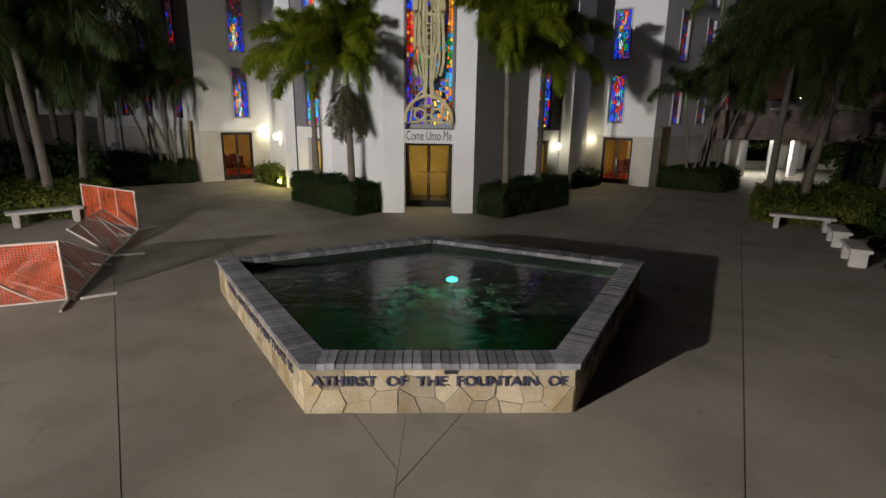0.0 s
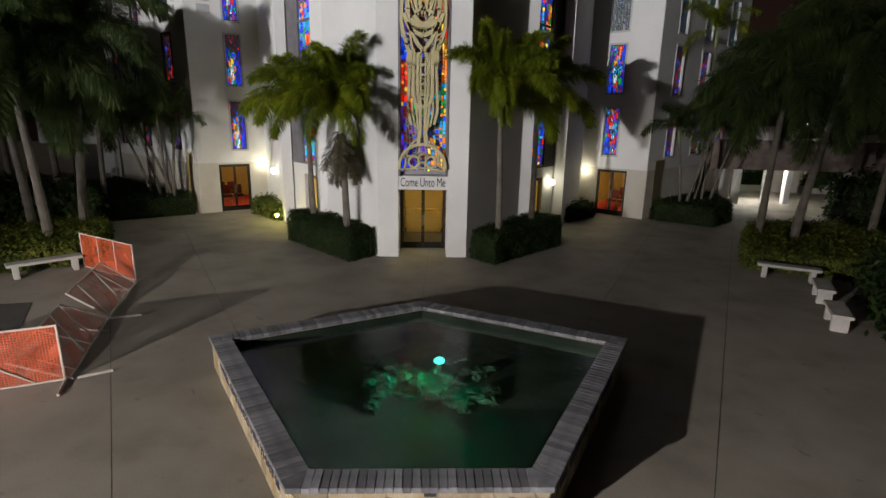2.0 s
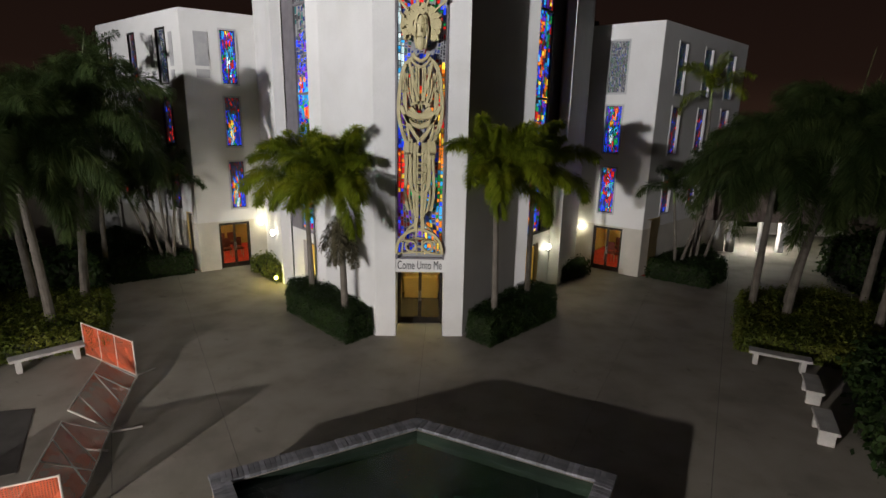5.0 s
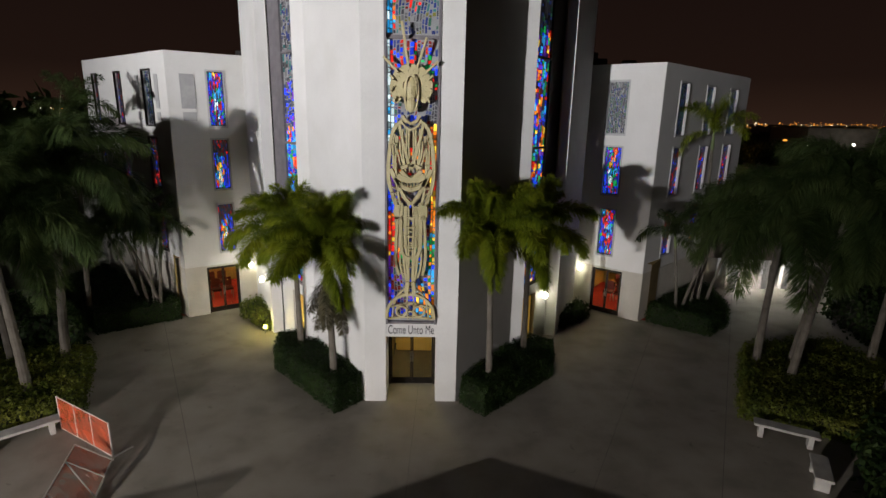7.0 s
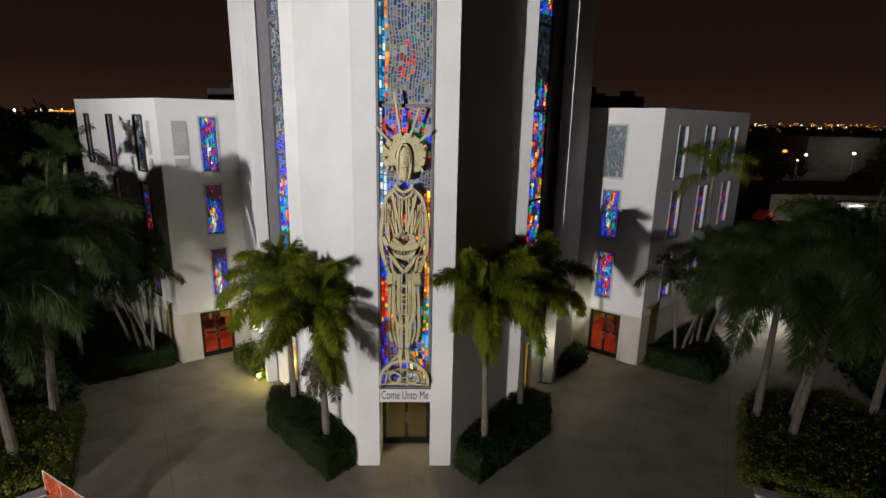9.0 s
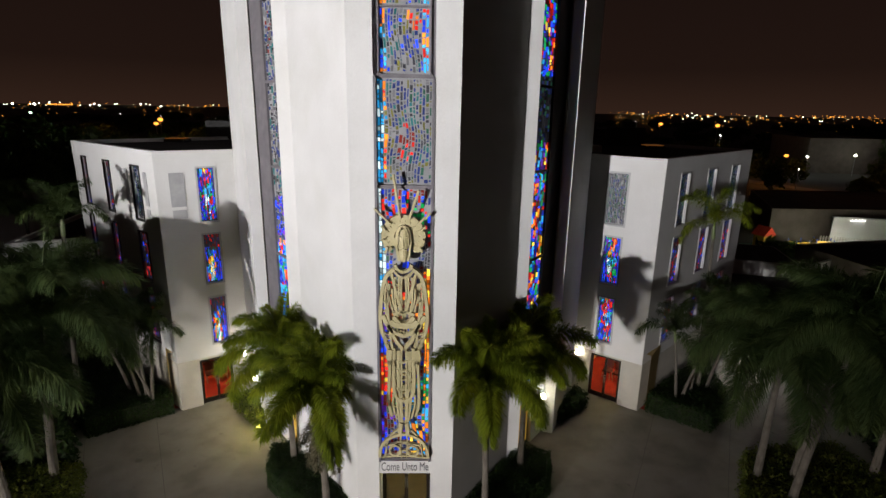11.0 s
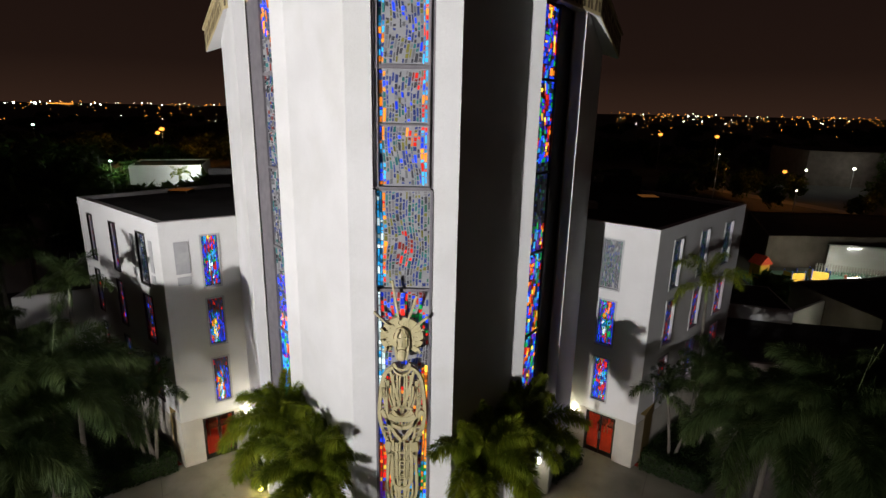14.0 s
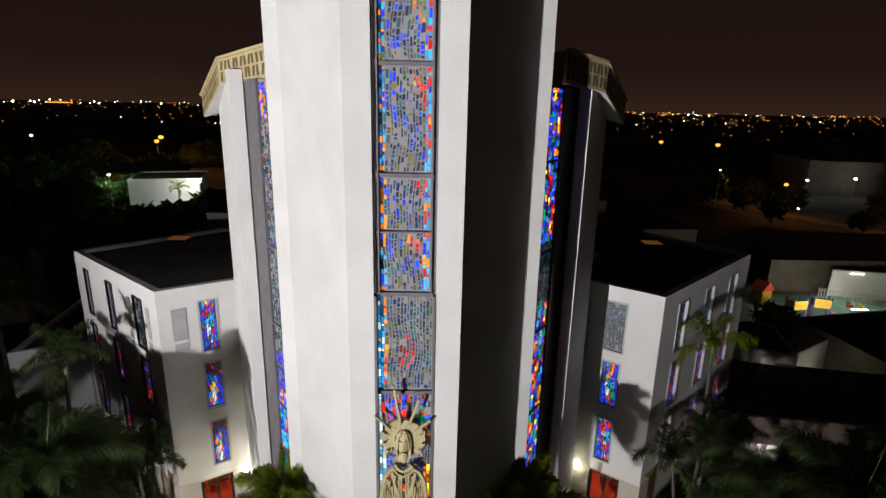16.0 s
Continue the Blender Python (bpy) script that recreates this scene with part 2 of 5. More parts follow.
# ---- mesh helpers ----
def part(name, bm, material, parent=None, label="", kind=""):
    """One bmesh (or (verts, faces)) as one mesh object under its thing."""
    me = bpy.data.meshes.new(name)
    if isinstance(bm, tuple):
        me.from_pydata([tuple(v) for v in bm[0]], [], bm[1])
    else:
        bmesh.ops.recalc_face_normals(bm, faces=bm.faces[:])
        bm.to_mesh(me)
        bm.free()
    for one in material if isinstance(material, (list, tuple)) else [material]:
        me.materials.append(one)
    ob = new(name, me)
    if parent is not None:
        ob.parent = parent
    return tagged(ob, label, kind=kind)


def thing(name, label, category, group="", kind="", place=(0, 0, 0), turn=0.0):
    ob = new(name)
    ob.matrix_basis = pose(*place, 0, 0, turn)
    ob.empty_display_size = 0.2
    return tagged(ob, label, category, group, kind)


def share(name, mesh, m, parent, label=""):
    ob = new(name, mesh)
    ob.parent, ob.matrix_basis = parent, m
    return tagged(ob, label)


def prism(bm, poly, z0, z1, mat=0):
    low = [bm.verts.new((x, y, z0)) for x, y in poly]
    top = [bm.verts.new((x, y, z1)) for x, y in poly]
    k = len(poly)
    fs = [bm.faces.new(top), bm.faces.new(low[::-1])]
    fs += [bm.faces.new((low[i], low[(i + 1) % k], top[(i + 1) % k], top[i])) for i in range(k)]
    for f in fs:
        f.material_index = mat
    return bm


def block(bm, centre, size, m=None, mat=0, bevel=0.0):
    made = bmesh.ops.create_cube(bm, size=1.0)
    for v in made["verts"]:
        v.co = Vector((v.co.x * size[0], v.co.y * size[1], v.co.z * size[2])) + Vector(centre)
    if bevel:
        es = list({e for v in made["verts"] for e in v.link_edges})
        made["verts"] = list({v for f in bmesh.ops.bevel(bm, geom=es, offset=bevel, segments=2, affect="EDGES")["faces"] for v in f.verts} | {v for v in made["verts"] if v.is_valid})
    if m is not None:
        bmesh.ops.transform(bm, matrix=m, verts=made["verts"])
    for v in made["verts"]:
        for f in v.link_faces:
            f.material_index = mat
    return bm


def rod(bm, a, b, r, seg=8, r2=None, mat=0):
    a, b = Vector(a), Vector(b)
    d = b - a
    q = d.to_track_quat("Z", "Y").to_matrix().to_4x4()
    made = bmesh.ops.create_cone(bm, cap_ends=True, segments=seg, radius1=r, radius2=r if r2 is None else r2, depth=d.length)
    bmesh.ops.transform(bm, matrix=Matrix.Translation((a + b) / 2) @ q, verts=made["verts"])
    for v in made["verts"]:
        for f in v.link_faces:
            f.material_index = mat
    return bm


def ball(bm, c, r, seg=12, squash=1.0, mat=0):
    made = bmesh.ops.create_uvsphere(bm, u_segments=seg, v_segments=max(6, seg // 2), radius=r)
    for v in made["verts"]:
        v.co = Vector((v.co.x, v.co.y, v.co.z * squash)) + Vector(c)
        for f in v.link_faces:
            f.material_index = mat
    return bm


def wall_frame(a, b):
    """Matrix of a wall that runs from a to b: x along it, y out of its left side turned to the front, z up."""
    d = Vector((b[0] - a[0], b[1] - a[1], 0)).normalized()
    n = Vector((d.y, -d.x, 0))
    return Matrix(((d.x, n.x, 0, a[0]), (d.y, n.y, 0, a[1]), (0, 0, 1, 0), (0, 0, 0, 1)))


def wall_mesh(a, b, thick, z0, z1, holes=(), out=0.0):
    """A wall from a to b with real openings (s0, s1, z0, z1); its face lies `out` in front of the line a-b."""
    m = wall_frame(a, b)
    length = (Vector(b) - Vector(a)).length
    ss = sorted({0.0, length, *[h[0] for h in holes], *[h[1] for h in holes]})
    zs = sorted({z0, z1, *[h[2] for h in holes], *[h[3] for h in holes]})

    def solid(i, j):
        if not (0 <= i < len(ss) - 1 and 0 <= j < len(zs) - 1):
            return False
        s, z = (ss[i] + ss[i + 1]) / 2, (zs[j] + zs[j + 1]) / 2
        return not any(h[0] < s < h[1] and h[2] < z < h[3] for h in holes)

    vs, fs = [], []

    def quad(*pts):
        fs.append(tuple(range(len(vs), len(vs) + 4)))
        vs.extend(m @ Vector(p) for p in pts)

    f, k = out, out - thick
    for i in range(len(ss) - 1):
        for j in range(len(zs) - 1):
            if not solid(i, j):
                continue
            s, t, p, q = ss[i], ss[i + 1], zs[j], zs[j + 1]
            quad((s, f, p), (t, f, p), (t, f, q), (s, f, q))
            quad((t, k, p), (s, k, p), (s, k, q), (t, k, q))
            if not solid(i - 1, j):
                quad((s, k, p), (s, f, p), (s, f, q), (s, k, q))
            if not solid(i + 1, j):
                quad((t, f, p), (t, k, p), (t, k, q), (t, f, q))
            if not solid(i, j - 1):
                quad((s, k, p), (t, k, p), (t, f, p), (s, f, p))
            if not solid(i, j + 1):
                quad((s, f, q), (t, f, q), (t, k, q), (s, k, q))
    return vs, fs


def wall_block(bm, m, s0, s1, y0, y1, z0, z1, mat=0):
    vs = [bm.verts.new(m @ Vector(p)) for p in ((s0, y0, z0), (s1, y0, z0), (s1, y1, z0), (s0, y1, z0), (s0, y0, z1), (s1, y0, z1), (s1, y1, z1), (s0, y1, z1))]
    for ids in ((0, 1, 2, 3), (7, 6, 5, 4), (0, 4, 5, 1), (1, 5, 6, 2), (2, 6, 7, 3), (3, 7, 4, 0)):
        bm.faces.new([vs[i] for i in ids]).material_index = mat
    return bm


def tesserae(name, m, s0, s1, z0, z1, out, pick, parent, seed, cell=(0.10, 0.13), label=""):
    """Slab-glass pieces set proud in a panel: uneven, slanting columns of small four-sided pieces."""
    rng = random.Random(seed)
    keys = list(GLASS)
    vs, fs, mats = [], [], []
    cols = max(3, round((s1 - s0) / cell[0]))
    xs = [s0 + (s1 - s0) * (i + (rng.uniform(-0.22, 0.22) if 0 < i < cols else 0)) / cols for i in range(cols + 1)]
    ph, amp = rng.uniform(0, 6), 0.5 * (s1 - s0) / cols

    def sway(s, z):
        edge = max(0.0, min(1.0, 4 * (s - s0) / (s1 - s0), 4 * (s1 - s) / (s1 - s0)))
        return s + edge * amp * (math.sin(1.7 * z + ph) + 0.7 * math.sin(4.1 * z + 2 * s + ph))

    for i in range(cols):
        z = z0 + rng.uniform(0, 0.05)
        while z < z1 - 0.05:
            h = min(cell[1] * rng.choice((0.6, 0.8, 1.0, 1.0, 1.3, 1.9)), z1 - z)
            u, v = ((xs[i] + xs[i + 1]) / 2 - s0) / (s1 - s0), (z + h / 2 - z0) / (z1 - z0)
            key = pick(u, v, rng)
            if key:
                g = (0.012 + 0.006 * rng.random()) * min(1.0, cell[0] / 0.085)
                tilt = rng.uniform(-0.02, 0.02)
                quad = [(sway(xs[i], z) + g, z + g), (sway(xs[i + 1], z) - g, z + g + tilt), (sway(xs[i + 1], z + h) - g, z + h - g + tilt), (sway(xs[i], z + h) + g, z + h - g)]
                b0 = len(vs)
                vs += [m @ Vector((s, out - 0.02, w)) for s, w in quad] + [m @ Vector((s, out, w)) for s, w in quad]
                new_f = [(b0 + 4, b0 + 5, b0 + 6, b0 + 7)] + [(b0 + k, b0 + (k + 1) % 4, b0 + 4 + (k + 1) % 4, b0 + 4 + k) for k in range(4)]
                fs += new_f
                mats += [keys.index(key)] * 5
            z += h
    ob = part(name, (vs, fs), [GLASS[k] for k in keys], parent, label, kind="stuff")
    ob.data.polygons.foreach_set("material_index", mats)
    return ob


def drift(s, z, seed, table, rng, stray=0.22):
    """A colour from a table, in patches that drift over the panel, with some stray pieces."""
    if rng.random() < stray:
        return rng.choice(table)
    w = math.sin(1.9 * z + 3.1 * s + seed) + math.sin(3.7 * z - 4.3 * s + 1.7 * seed) + 0.7 * math.sin(7.3 * z + 2.0 * s + 0.6 * seed)
    return table[max(0, min(len(table) - 1, int((w / 4.6 + 0.5) * len(table))))]


def flame(seed):
    """Colours of the small windows: a bright flame in the lower middle, blue and green round it, dark above."""
    c = random.Random(seed).uniform(0.42, 0.58)

    def pick(u, v, rng):
        d = abs(u - c - 0.14 * math.sin(4 * v + seed))
        r = rng.random()
        if v > 0.74:
            return rng.choice(("dim", "dim", "dimblue", "dimred")) if r < 0.9 else "red"
        if d < 0.11 and v < 0.52:
            return rng.choice(("white", "white", "yellow", "cyan")) if v < 0.4 else rng.choice(("yellow", "green", "orange"))
        if d < 0.24 and v < 0.66:
            return drift(u, 2.4 * v, seed, ("green", "red", "orange", "cyan", "blue", "green"), rng)
        if v < 0.30 or d > 0.42:
            return "blue" if r < 0.7 else rng.choice(("violet", "dimblue"))
        return rng.choice(("dimblue", "dim", "blue", "dimred", "dimgreen"))

    return pick


def bright(seed):
    def pick(u, v, rng):
        if abs(u - 0.5) > 0.36:
            return rng.choice(("blue", "blue", "violet", "dimblue", "green"))
        if rng.random() < 0.24:
            return rng.choice(("dim", "dimblue", "violet"))
        if abs(u - 0.5 - 0.1 * math.sin(5 * v + seed)) < 0.13:
            return drift(u, 2.6 * v, seed, ("cyan", "white", "cyan", "red", "orange", "yellow"), rng)
        return drift(u, 2.6 * v, seed + 2, ("blue", "blue", "red", "blue", "green", "cyan"), rng)

    return pick


def dull(u, v, rng):
    return rng.choice(("dim", "dim", "dimblue", "dimgreen")) if rng.random() < 0.9 else None


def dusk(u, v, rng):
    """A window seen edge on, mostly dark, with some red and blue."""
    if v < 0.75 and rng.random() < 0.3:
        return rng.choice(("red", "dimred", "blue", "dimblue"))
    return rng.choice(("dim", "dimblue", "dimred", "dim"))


def window(name, a, b, s0, s1, z0, z1, pick, parent, seed, label, frame_mat="frame_grey", cell=(0.085, 0.12)):
    """A fixed window in an opening: proud frame, recessed grey panel and its coloured glass."""
    m = wall_frame(a, b)
    w = part(name, (lambda bm: wall_block(bm, m, s0, s1, -0.16, -0.10, z0, z1))(bmesh.new()), M["matrix" if pick is dull else "lead"], parent, label)
    bm = bmesh.new()
    t = 0.06
    for q in ((s0 - t, s0 + 0.012, z0 - t, z1 + t), (s1 - 0.012, s1 + t, z0 - t, z1 + t), (s0 + 0.013, s1 - 0.013, z0 - t, z0 + 0.012), (s0 + 0.013, s1 - 0.013, z1 - 0.012, z1 + t)):
        wall_block(bm, m, q[0], q[1], -0.04, 0.035, q[2], q[3])
    part("window_frame", bm, M[frame_mat], w)
    tesserae("slab_glass", m, s0 + 0.03, s1 - 0.03, z0 + 0.03, z1 - 0.03, -0.085, pick, w, seed, cell)
    return w


TWIST = radians(1.8)


def C(u, v):
    """Plan of the church: u across its front from the middle of the portal, v behind the front of the portal piers."""
    c, s = math.cos(TWIST), math.sin(TWIST)
    return (-0.465 + u * c - v * s, 16.85 + u * s + v * c)


# ---- ground and plaza ----
bm = bmesh.new()
vv = [bm.verts.new(p) for p in ((-4500, -1500, -0.03), (4500, -1500, -0.03), (4500, 6000, -0.03), (-4500, 6000, -0.03))]
bm.faces.new(vv)
tagged(part("ground", bm, M["earth"]), "dark ground of gardens and streets at night", "ground", kind="structure")


def split(polys, p, d, test):
    """Cuts the polygons that test() names along the line through p towards d."""
    out = []
    n = Vector((-d[1], d[0]))
    for poly in polys:
        side = [(Vector(q) - Vector(p)).dot(n) for q in poly]
        if not test(poly) or min(side) > -0.05 or max(side) < 0.05:
            out.append(poly)
            continue
        left, right = [], []
        for i, q in enumerate(poly):
            r, sa, sb = poly[(i + 1) % len(poly)], side[i], side[(i + 1) % len(poly)]
            (left if sa >= 0 else right).append(q)
            if (sa >= 0) != (sb >= 0):
                x = tuple(Vector(q).lerp(Vector(r), sa / (sa - sb)))
                left.append(x)
                right.append(x)
        out += [left, right]
    return out


def inset(poly, g):
    k, out = len(poly), []
    area = sum(poly[i][0] * poly[(i + 1) % k][1] - poly[(i + 1) % k][0] * poly[i][1] for i in range(k))
    sg = 1 if area > 0 else -1
    for i in range(k):
        p0, p1, p2 = Vector(poly[i - 1]), Vector(poly[i]), Vector(poly[(i + 1) % k])
        d1, d2 = (p1 - p0), (p2 - p1)
        if d1.length < 1e-6 or d2.length < 1e-6:
            continue
        d1.normalize()
        d2.normalize()
        n1, n2 = Vector((-d1.y, d1.x)) * sg, Vector((-d2.y, d2.x)) * sg
        s = n1 + n2
        if s.length < 0.2:
            continue
        out.append(tuple(p1 + s * (g / max(0.35, s.dot(n1)))))
    return out


def middle(poly):
    return Vector((sum(p[0] for p in poly) / len(poly), sum(p[1] for p in poly) / len(poly)))


plaza = tagged(new("pavement"), "broad grey-brown concrete plaza with control joints", "pavement", kind="structure")
slabs = [[(-30, -45), (30, -45), (30, 40), (-30, 40)]]
slabs = split(slabs, (-2.65, 3.4), (-0.53, 0.85), lambda p: True)
slabs = split(slabs, (2.75, 3.53), (0.475, 0.88), lambda p: True)
slabs = split(slabs, (-0.32, 5), (0.004, 1), lambda p: -1.5 < middle(p).x < 3 or len(p) > 5)
slabs = split(slabs, (-4.957, 11.563), (-3.73, 6.24), lambda p: middle(p).x < -0.3 and middle(p).y > 0)
slabs = split(slabs, (4.6, 13.05), (1.9, 3.65), lambda p: middle(p).x > -0.3 and middle(p).y > 10)
slabs = split(slabs, (0, -6), (1, 0.01), lambda p: True)
slabs = split(slabs, (-0.735, 4.68), (0.6, -0.93), lambda p: abs(middle(p).x) < 3 and middle(p).y < 12 and middle(p).y > -8)
slabs = split(slabs, (0.741, 4.667), (-0.54, -0.9), lambda p: abs(middle(p).x) < 3 and middle(p).y < 12 and middle(p).y > -8)
for poly in slabs:
    q = inset(poly, 0.007)
    if len(q) > 2:
        part("concrete_slab", prism(bmesh.new(), q, -0.022, 0.0), M["concrete"], plaza)
bm = bmesh.new()
prism(bm, [(-30, -45), (30, -45), (30, 40), (-30, 40)], -0.028, -0.018)
part("joint_bed", bm, M["joint"], plaza)
tagged(part("dark_flat_patch", prism(bmesh.new(), [(-9.85, 11.85), (-8.4, 9.45), (-11.2, 8.3), (-12.6, 11.2)], 0.001, 0.012), M["asphalt"]),
       "dark patch lying flat on the plaza concrete", "mat")

# ---- church: portal tower ----
church = thing("church_tower", "tall white stucco church tower of folded piers with stained glass", "church")
MASS = [(0.80, 0), (1.47, 0), (3.66, 2.92), (4.10, 3.02), (4.22, 3.85), (3.9, 5.2), (0.80, 5.2)]
OUTER = [(6.02, 5.47), (7.65, 8.65), (7.65, 13), (4.0, 13), (4.0, 6.3), (5.62, 6.1), (5.635, 5.60)]
for sx in (-1, 1):
    part("pier_wall", prism(bmesh.new(), [C(sx * u, v) for u, v in MASS], 0.0, 28.0), M["white"], church, "white stucco portal pier")
    part("pier_wall", prism(bmesh.new(), [C(sx * u, v) for u, v in OUTER], 0.0, 19.9), M["white"], church, "white stucco side pier")
part("core_wall", prism(bmesh.new(), [C(-3.9, 5.25), C(3.9, 5.25), C(3.9, 13), C(-3.9, 13)], 0.0, 28.0), M["white"], church)


def eave(sx, pts, inner):
    """Slanting patterned fascia with a sloped soffit over a side bay; pts: plan place, top and bottom heights."""
    e = part("eave_roof", (lambda v, f: (v, f))(
        [(x, y, t) for x, y, t, b in pts] + [(x, y, b) for x, y, t, b in pts] + [(*inner, pts[0][2] + 0.2), (*inner, pts[0][3] - 0.2)],
        [(0, 1, 4, 3), (1, 2, 5, 4), (0, 6, 1), (1, 6, 2), (3, 4, 7), (4, 5, 7), (0, 3, 7, 6), (2, 6, 7, 5)]), M["white"], church, "white eave with patterned gold fascia")
    rng = random.Random(5)
    bmg = bmesh.new()
    for (x0, y0, t0, b0), (x1, y1, t1, b1) in zip(pts, pts[1:]):
        a, b = ((x0, y0), (x1, y1)) if x0 < x1 else ((x1, y1), (x0, y0))
        ta, ba, tb, bb = (t0, b0, t1, b1) if x0 < x1 else (t1, b1, t0, b0)
        m = wall_frame(a, b)
        ln = (Vector(b) - Vector(a)).length

        def at(k, r, o):
            return m @ Vector((k * ln, o, (ba + (bb - ba) * k) * (1 - r) + (ta + (tb - ta) * k) * r))

        def slab4(bmx, ks, rs, o0, o1):
            v = [bmx.verts.new(at(k, r, o)) for o in (o0, o1) for k, r in zip(ks, rs)]
            for ids in ((0, 1, 2, 3), (7, 6, 5, 4), (0, 4, 5, 1), (1, 5, 6, 2), (2, 6, 7, 3), (3, 7, 4, 0)):
                bmx.faces.new([v[i] for i in ids])

        slab4(bmg, (0.004, 0.996, 0.996, 0.004), (0.02, 0.02, 0.98, 0.98), 0.004, 0.03)
        slab4(bmg, (0.004, 0.996, 0.996, 0.004), (0.985, 0.985, 1.08, 1.08), -0.02, 0.10)
        k = 0.03
        while k < 0.95:
            w = 0.045 * 2.6 / ln
            for r0, r1 in ((0.12, 0.48), (0.55, 0.88)):
                s = rng.choice((-0.35, 0.35, 0.2)) * w
                bmd = bmesh.new()
                slab4(bmd, (k, k + w, k + w + s, k + s), (r0, r0, r1, r1), 0.034, 0.042)
                part("slat", bmd, M["gold_dark"], e)
            k += w * rng.uniform(1.7, 2.3)
    part("fascia", bmg, M["gold"], e, "ribbed gold-beige fascia")


eave(-1, [(-4.9, 21.35, 20.62, 19.65), (-7.35, 23.15, 20.27, 19.42), (-9.25, 25.85, 19.07, 18.24)], C(-4.2, 9))
eave(1, [(4.2, 21.45, 20.62, 19.65), (5.95, 23.0, 20.37, 19.42), (7.6, 25.85, 19.2, 18.3)], C(4.2, 9))

# tall window over the portal
UW = C(-0.80, 0)
UE = C(0.80, 0)
mw = wall_frame(UW, UE)


def portal_low(u, v, rng):
    z = 2.72 + v * 8.5
    if z > 9.6:
        return "white" if u < 0.09 else rng.choice(("blue", "green", "red", "dimblue", "dim", None)) if z < 10.9 else rng.choice(("dimblue", "dimred", "dim", "red", "blue", None))
    if u < 0.12:
        return rng.choice(("white", "cyan", "white")) if z > 8 else rng.choice(("blue", "cyan", "blue", "violet")) if z > 6.2 else rng.choice(("red", "orange", "yellow", "red")) if z > 4.9 else rng.choice(("blue", "dimred", "violet"))
    if u > 0.86:
        return rng.choice(("orange", "orange", "yellow", "red")) if 5.6 < z < 8.8 else rng.choice(("blue", "orange", "yellow", "cyan", "green")) if z < 5.6 else "dim"
    if 0.24 < u < 0.78 and z > 4.0 and rng.random() < 0.5:
        return None
    if z < 3.9 and u > 0.6:
        return rng.choice(("yellow", "white", "orange", "cyan", "dimblue"))
    if z < 4.2:
        return rng.choice(("dimblue", "blue", "dim", "violet", "dimred"))
    if u < 0.25 and 4.4 < z < 5.8:
        return rng.choice(("red", "orange", "red", "dimred"))
    if 7.3 < z < 8.5:
        return rng.choice(("red", "dimred", "dimred", "orange", "dim"))
    if 4.2 < z < 5.4:
        return rng.choice(("cyan", "green", "blue", "dimgreen", "dimblue"))
    return rng.choice(("dimblue", "dimblue", "blue", "dimred", "dimgreen", "dim"))


def portal_mid(u, v, rng):
    if u < 0.10:
        return rng.choice(("cyan", "cyan", "cyan", "white"))
    if u < 0.19:
        return drift(u, 5 * v, 2.0, ("cyan", "orange", "red", "dim", "olive"), rng)
    if rng.random() < 0.16:
        return None
    if 0.38 < u < 0.62 and 0.2 < v < 0.6:
        return rng.choice(("red", "dimred", "dimred", "dimblue", "teal"))
    return drift(1.5 * u, 3 * v, 4.0, ("dimblue", "teal", "dimblue", "dim", "olive", "grey", "dimblue", "dimgreen"), rng, 0.35)


def portal_high(u, v, rng):
    if u > 0.86:
        return drift(u, 5 * v, 1.0, ("cyan", "blue", "cyan", "red", "orange"), rng)
    if u < 0.12:
        return drift(u, 5 * v, 3.0, ("blue", "orange", "cyan", "dimblue", "teal"), rng)
    if rng.random() < 0.18:
        return None
    if u > 0.6 and math.sin(6 * v + 4 * u) > 0.8:
        return rng.choice(("orange", "red", "dimred"))
    return drift(1.5 * u, 3 * v, 6.0, ("dimblue", "dimblue", "blue", "dim", "teal", "grey", "dimblue", "olive", "dim"), rng, 0.35)


bw = part("stained_glass_window", (lambda bm: wall_block(bm, mw, 0.0, 1.6, -0.30, -0.20, 2.72, 28.0))(bmesh.new()), M["matrix"], church, "tall slab-glass window glowing over the portal")
bm = bmesh.new()
for s0, s1 in ((0.0, 0.07), (1.53, 1.6)):
    wall_block(bm, mw, s0, s1, -0.19, 0.03, 2.72, 14.1)
for s0, s1 in ((0.0, 0.05), (0.11, 0.15), (1.45, 1.49), (1.55, 1.6)):
    wall_block(bm, mw, s0, s1, -0.19, -0.06, 14.16, 28.0)
for z in (2.72, 11.2, 14.06, 15.75, 17.15, 19.75, 21.2, 22.9, 24.6):
    wall_block(bm, mw, 0.072, 1.528, -0.19, -0.10, z, z + (0.10 if z in (11.2, 14.06, 17.15, 19.75, 22.9) else 0.04))
part("window_frame", bm, M["frame_dark"], bw)
tesserae("slab_glass", mw, 0.08, 1.52, 2.84, 11.18, -0.185, portal_low, bw, 3, (0.095, 0.115))
tesserae("slab_glass", mw, 0.08, 1.52, 11.32, 14.04, -0.185, portal_mid, bw, 4, (0.085, 0.12))
for z0, z1, sd in ((14.2, 15.73, 5), (15.81, 17.13, 6), (17.27, 19.73, 7), (19.87, 21.18, 8), (21.26, 22.88, 9), (23.02, 24.58, 10), (24.66, 27.5, 11)):
    tesserae("slab_glass", mw, 0.17, 1.43, z0, z1, -0.185, portal_high, bw, sd, (0.08, 0.125))

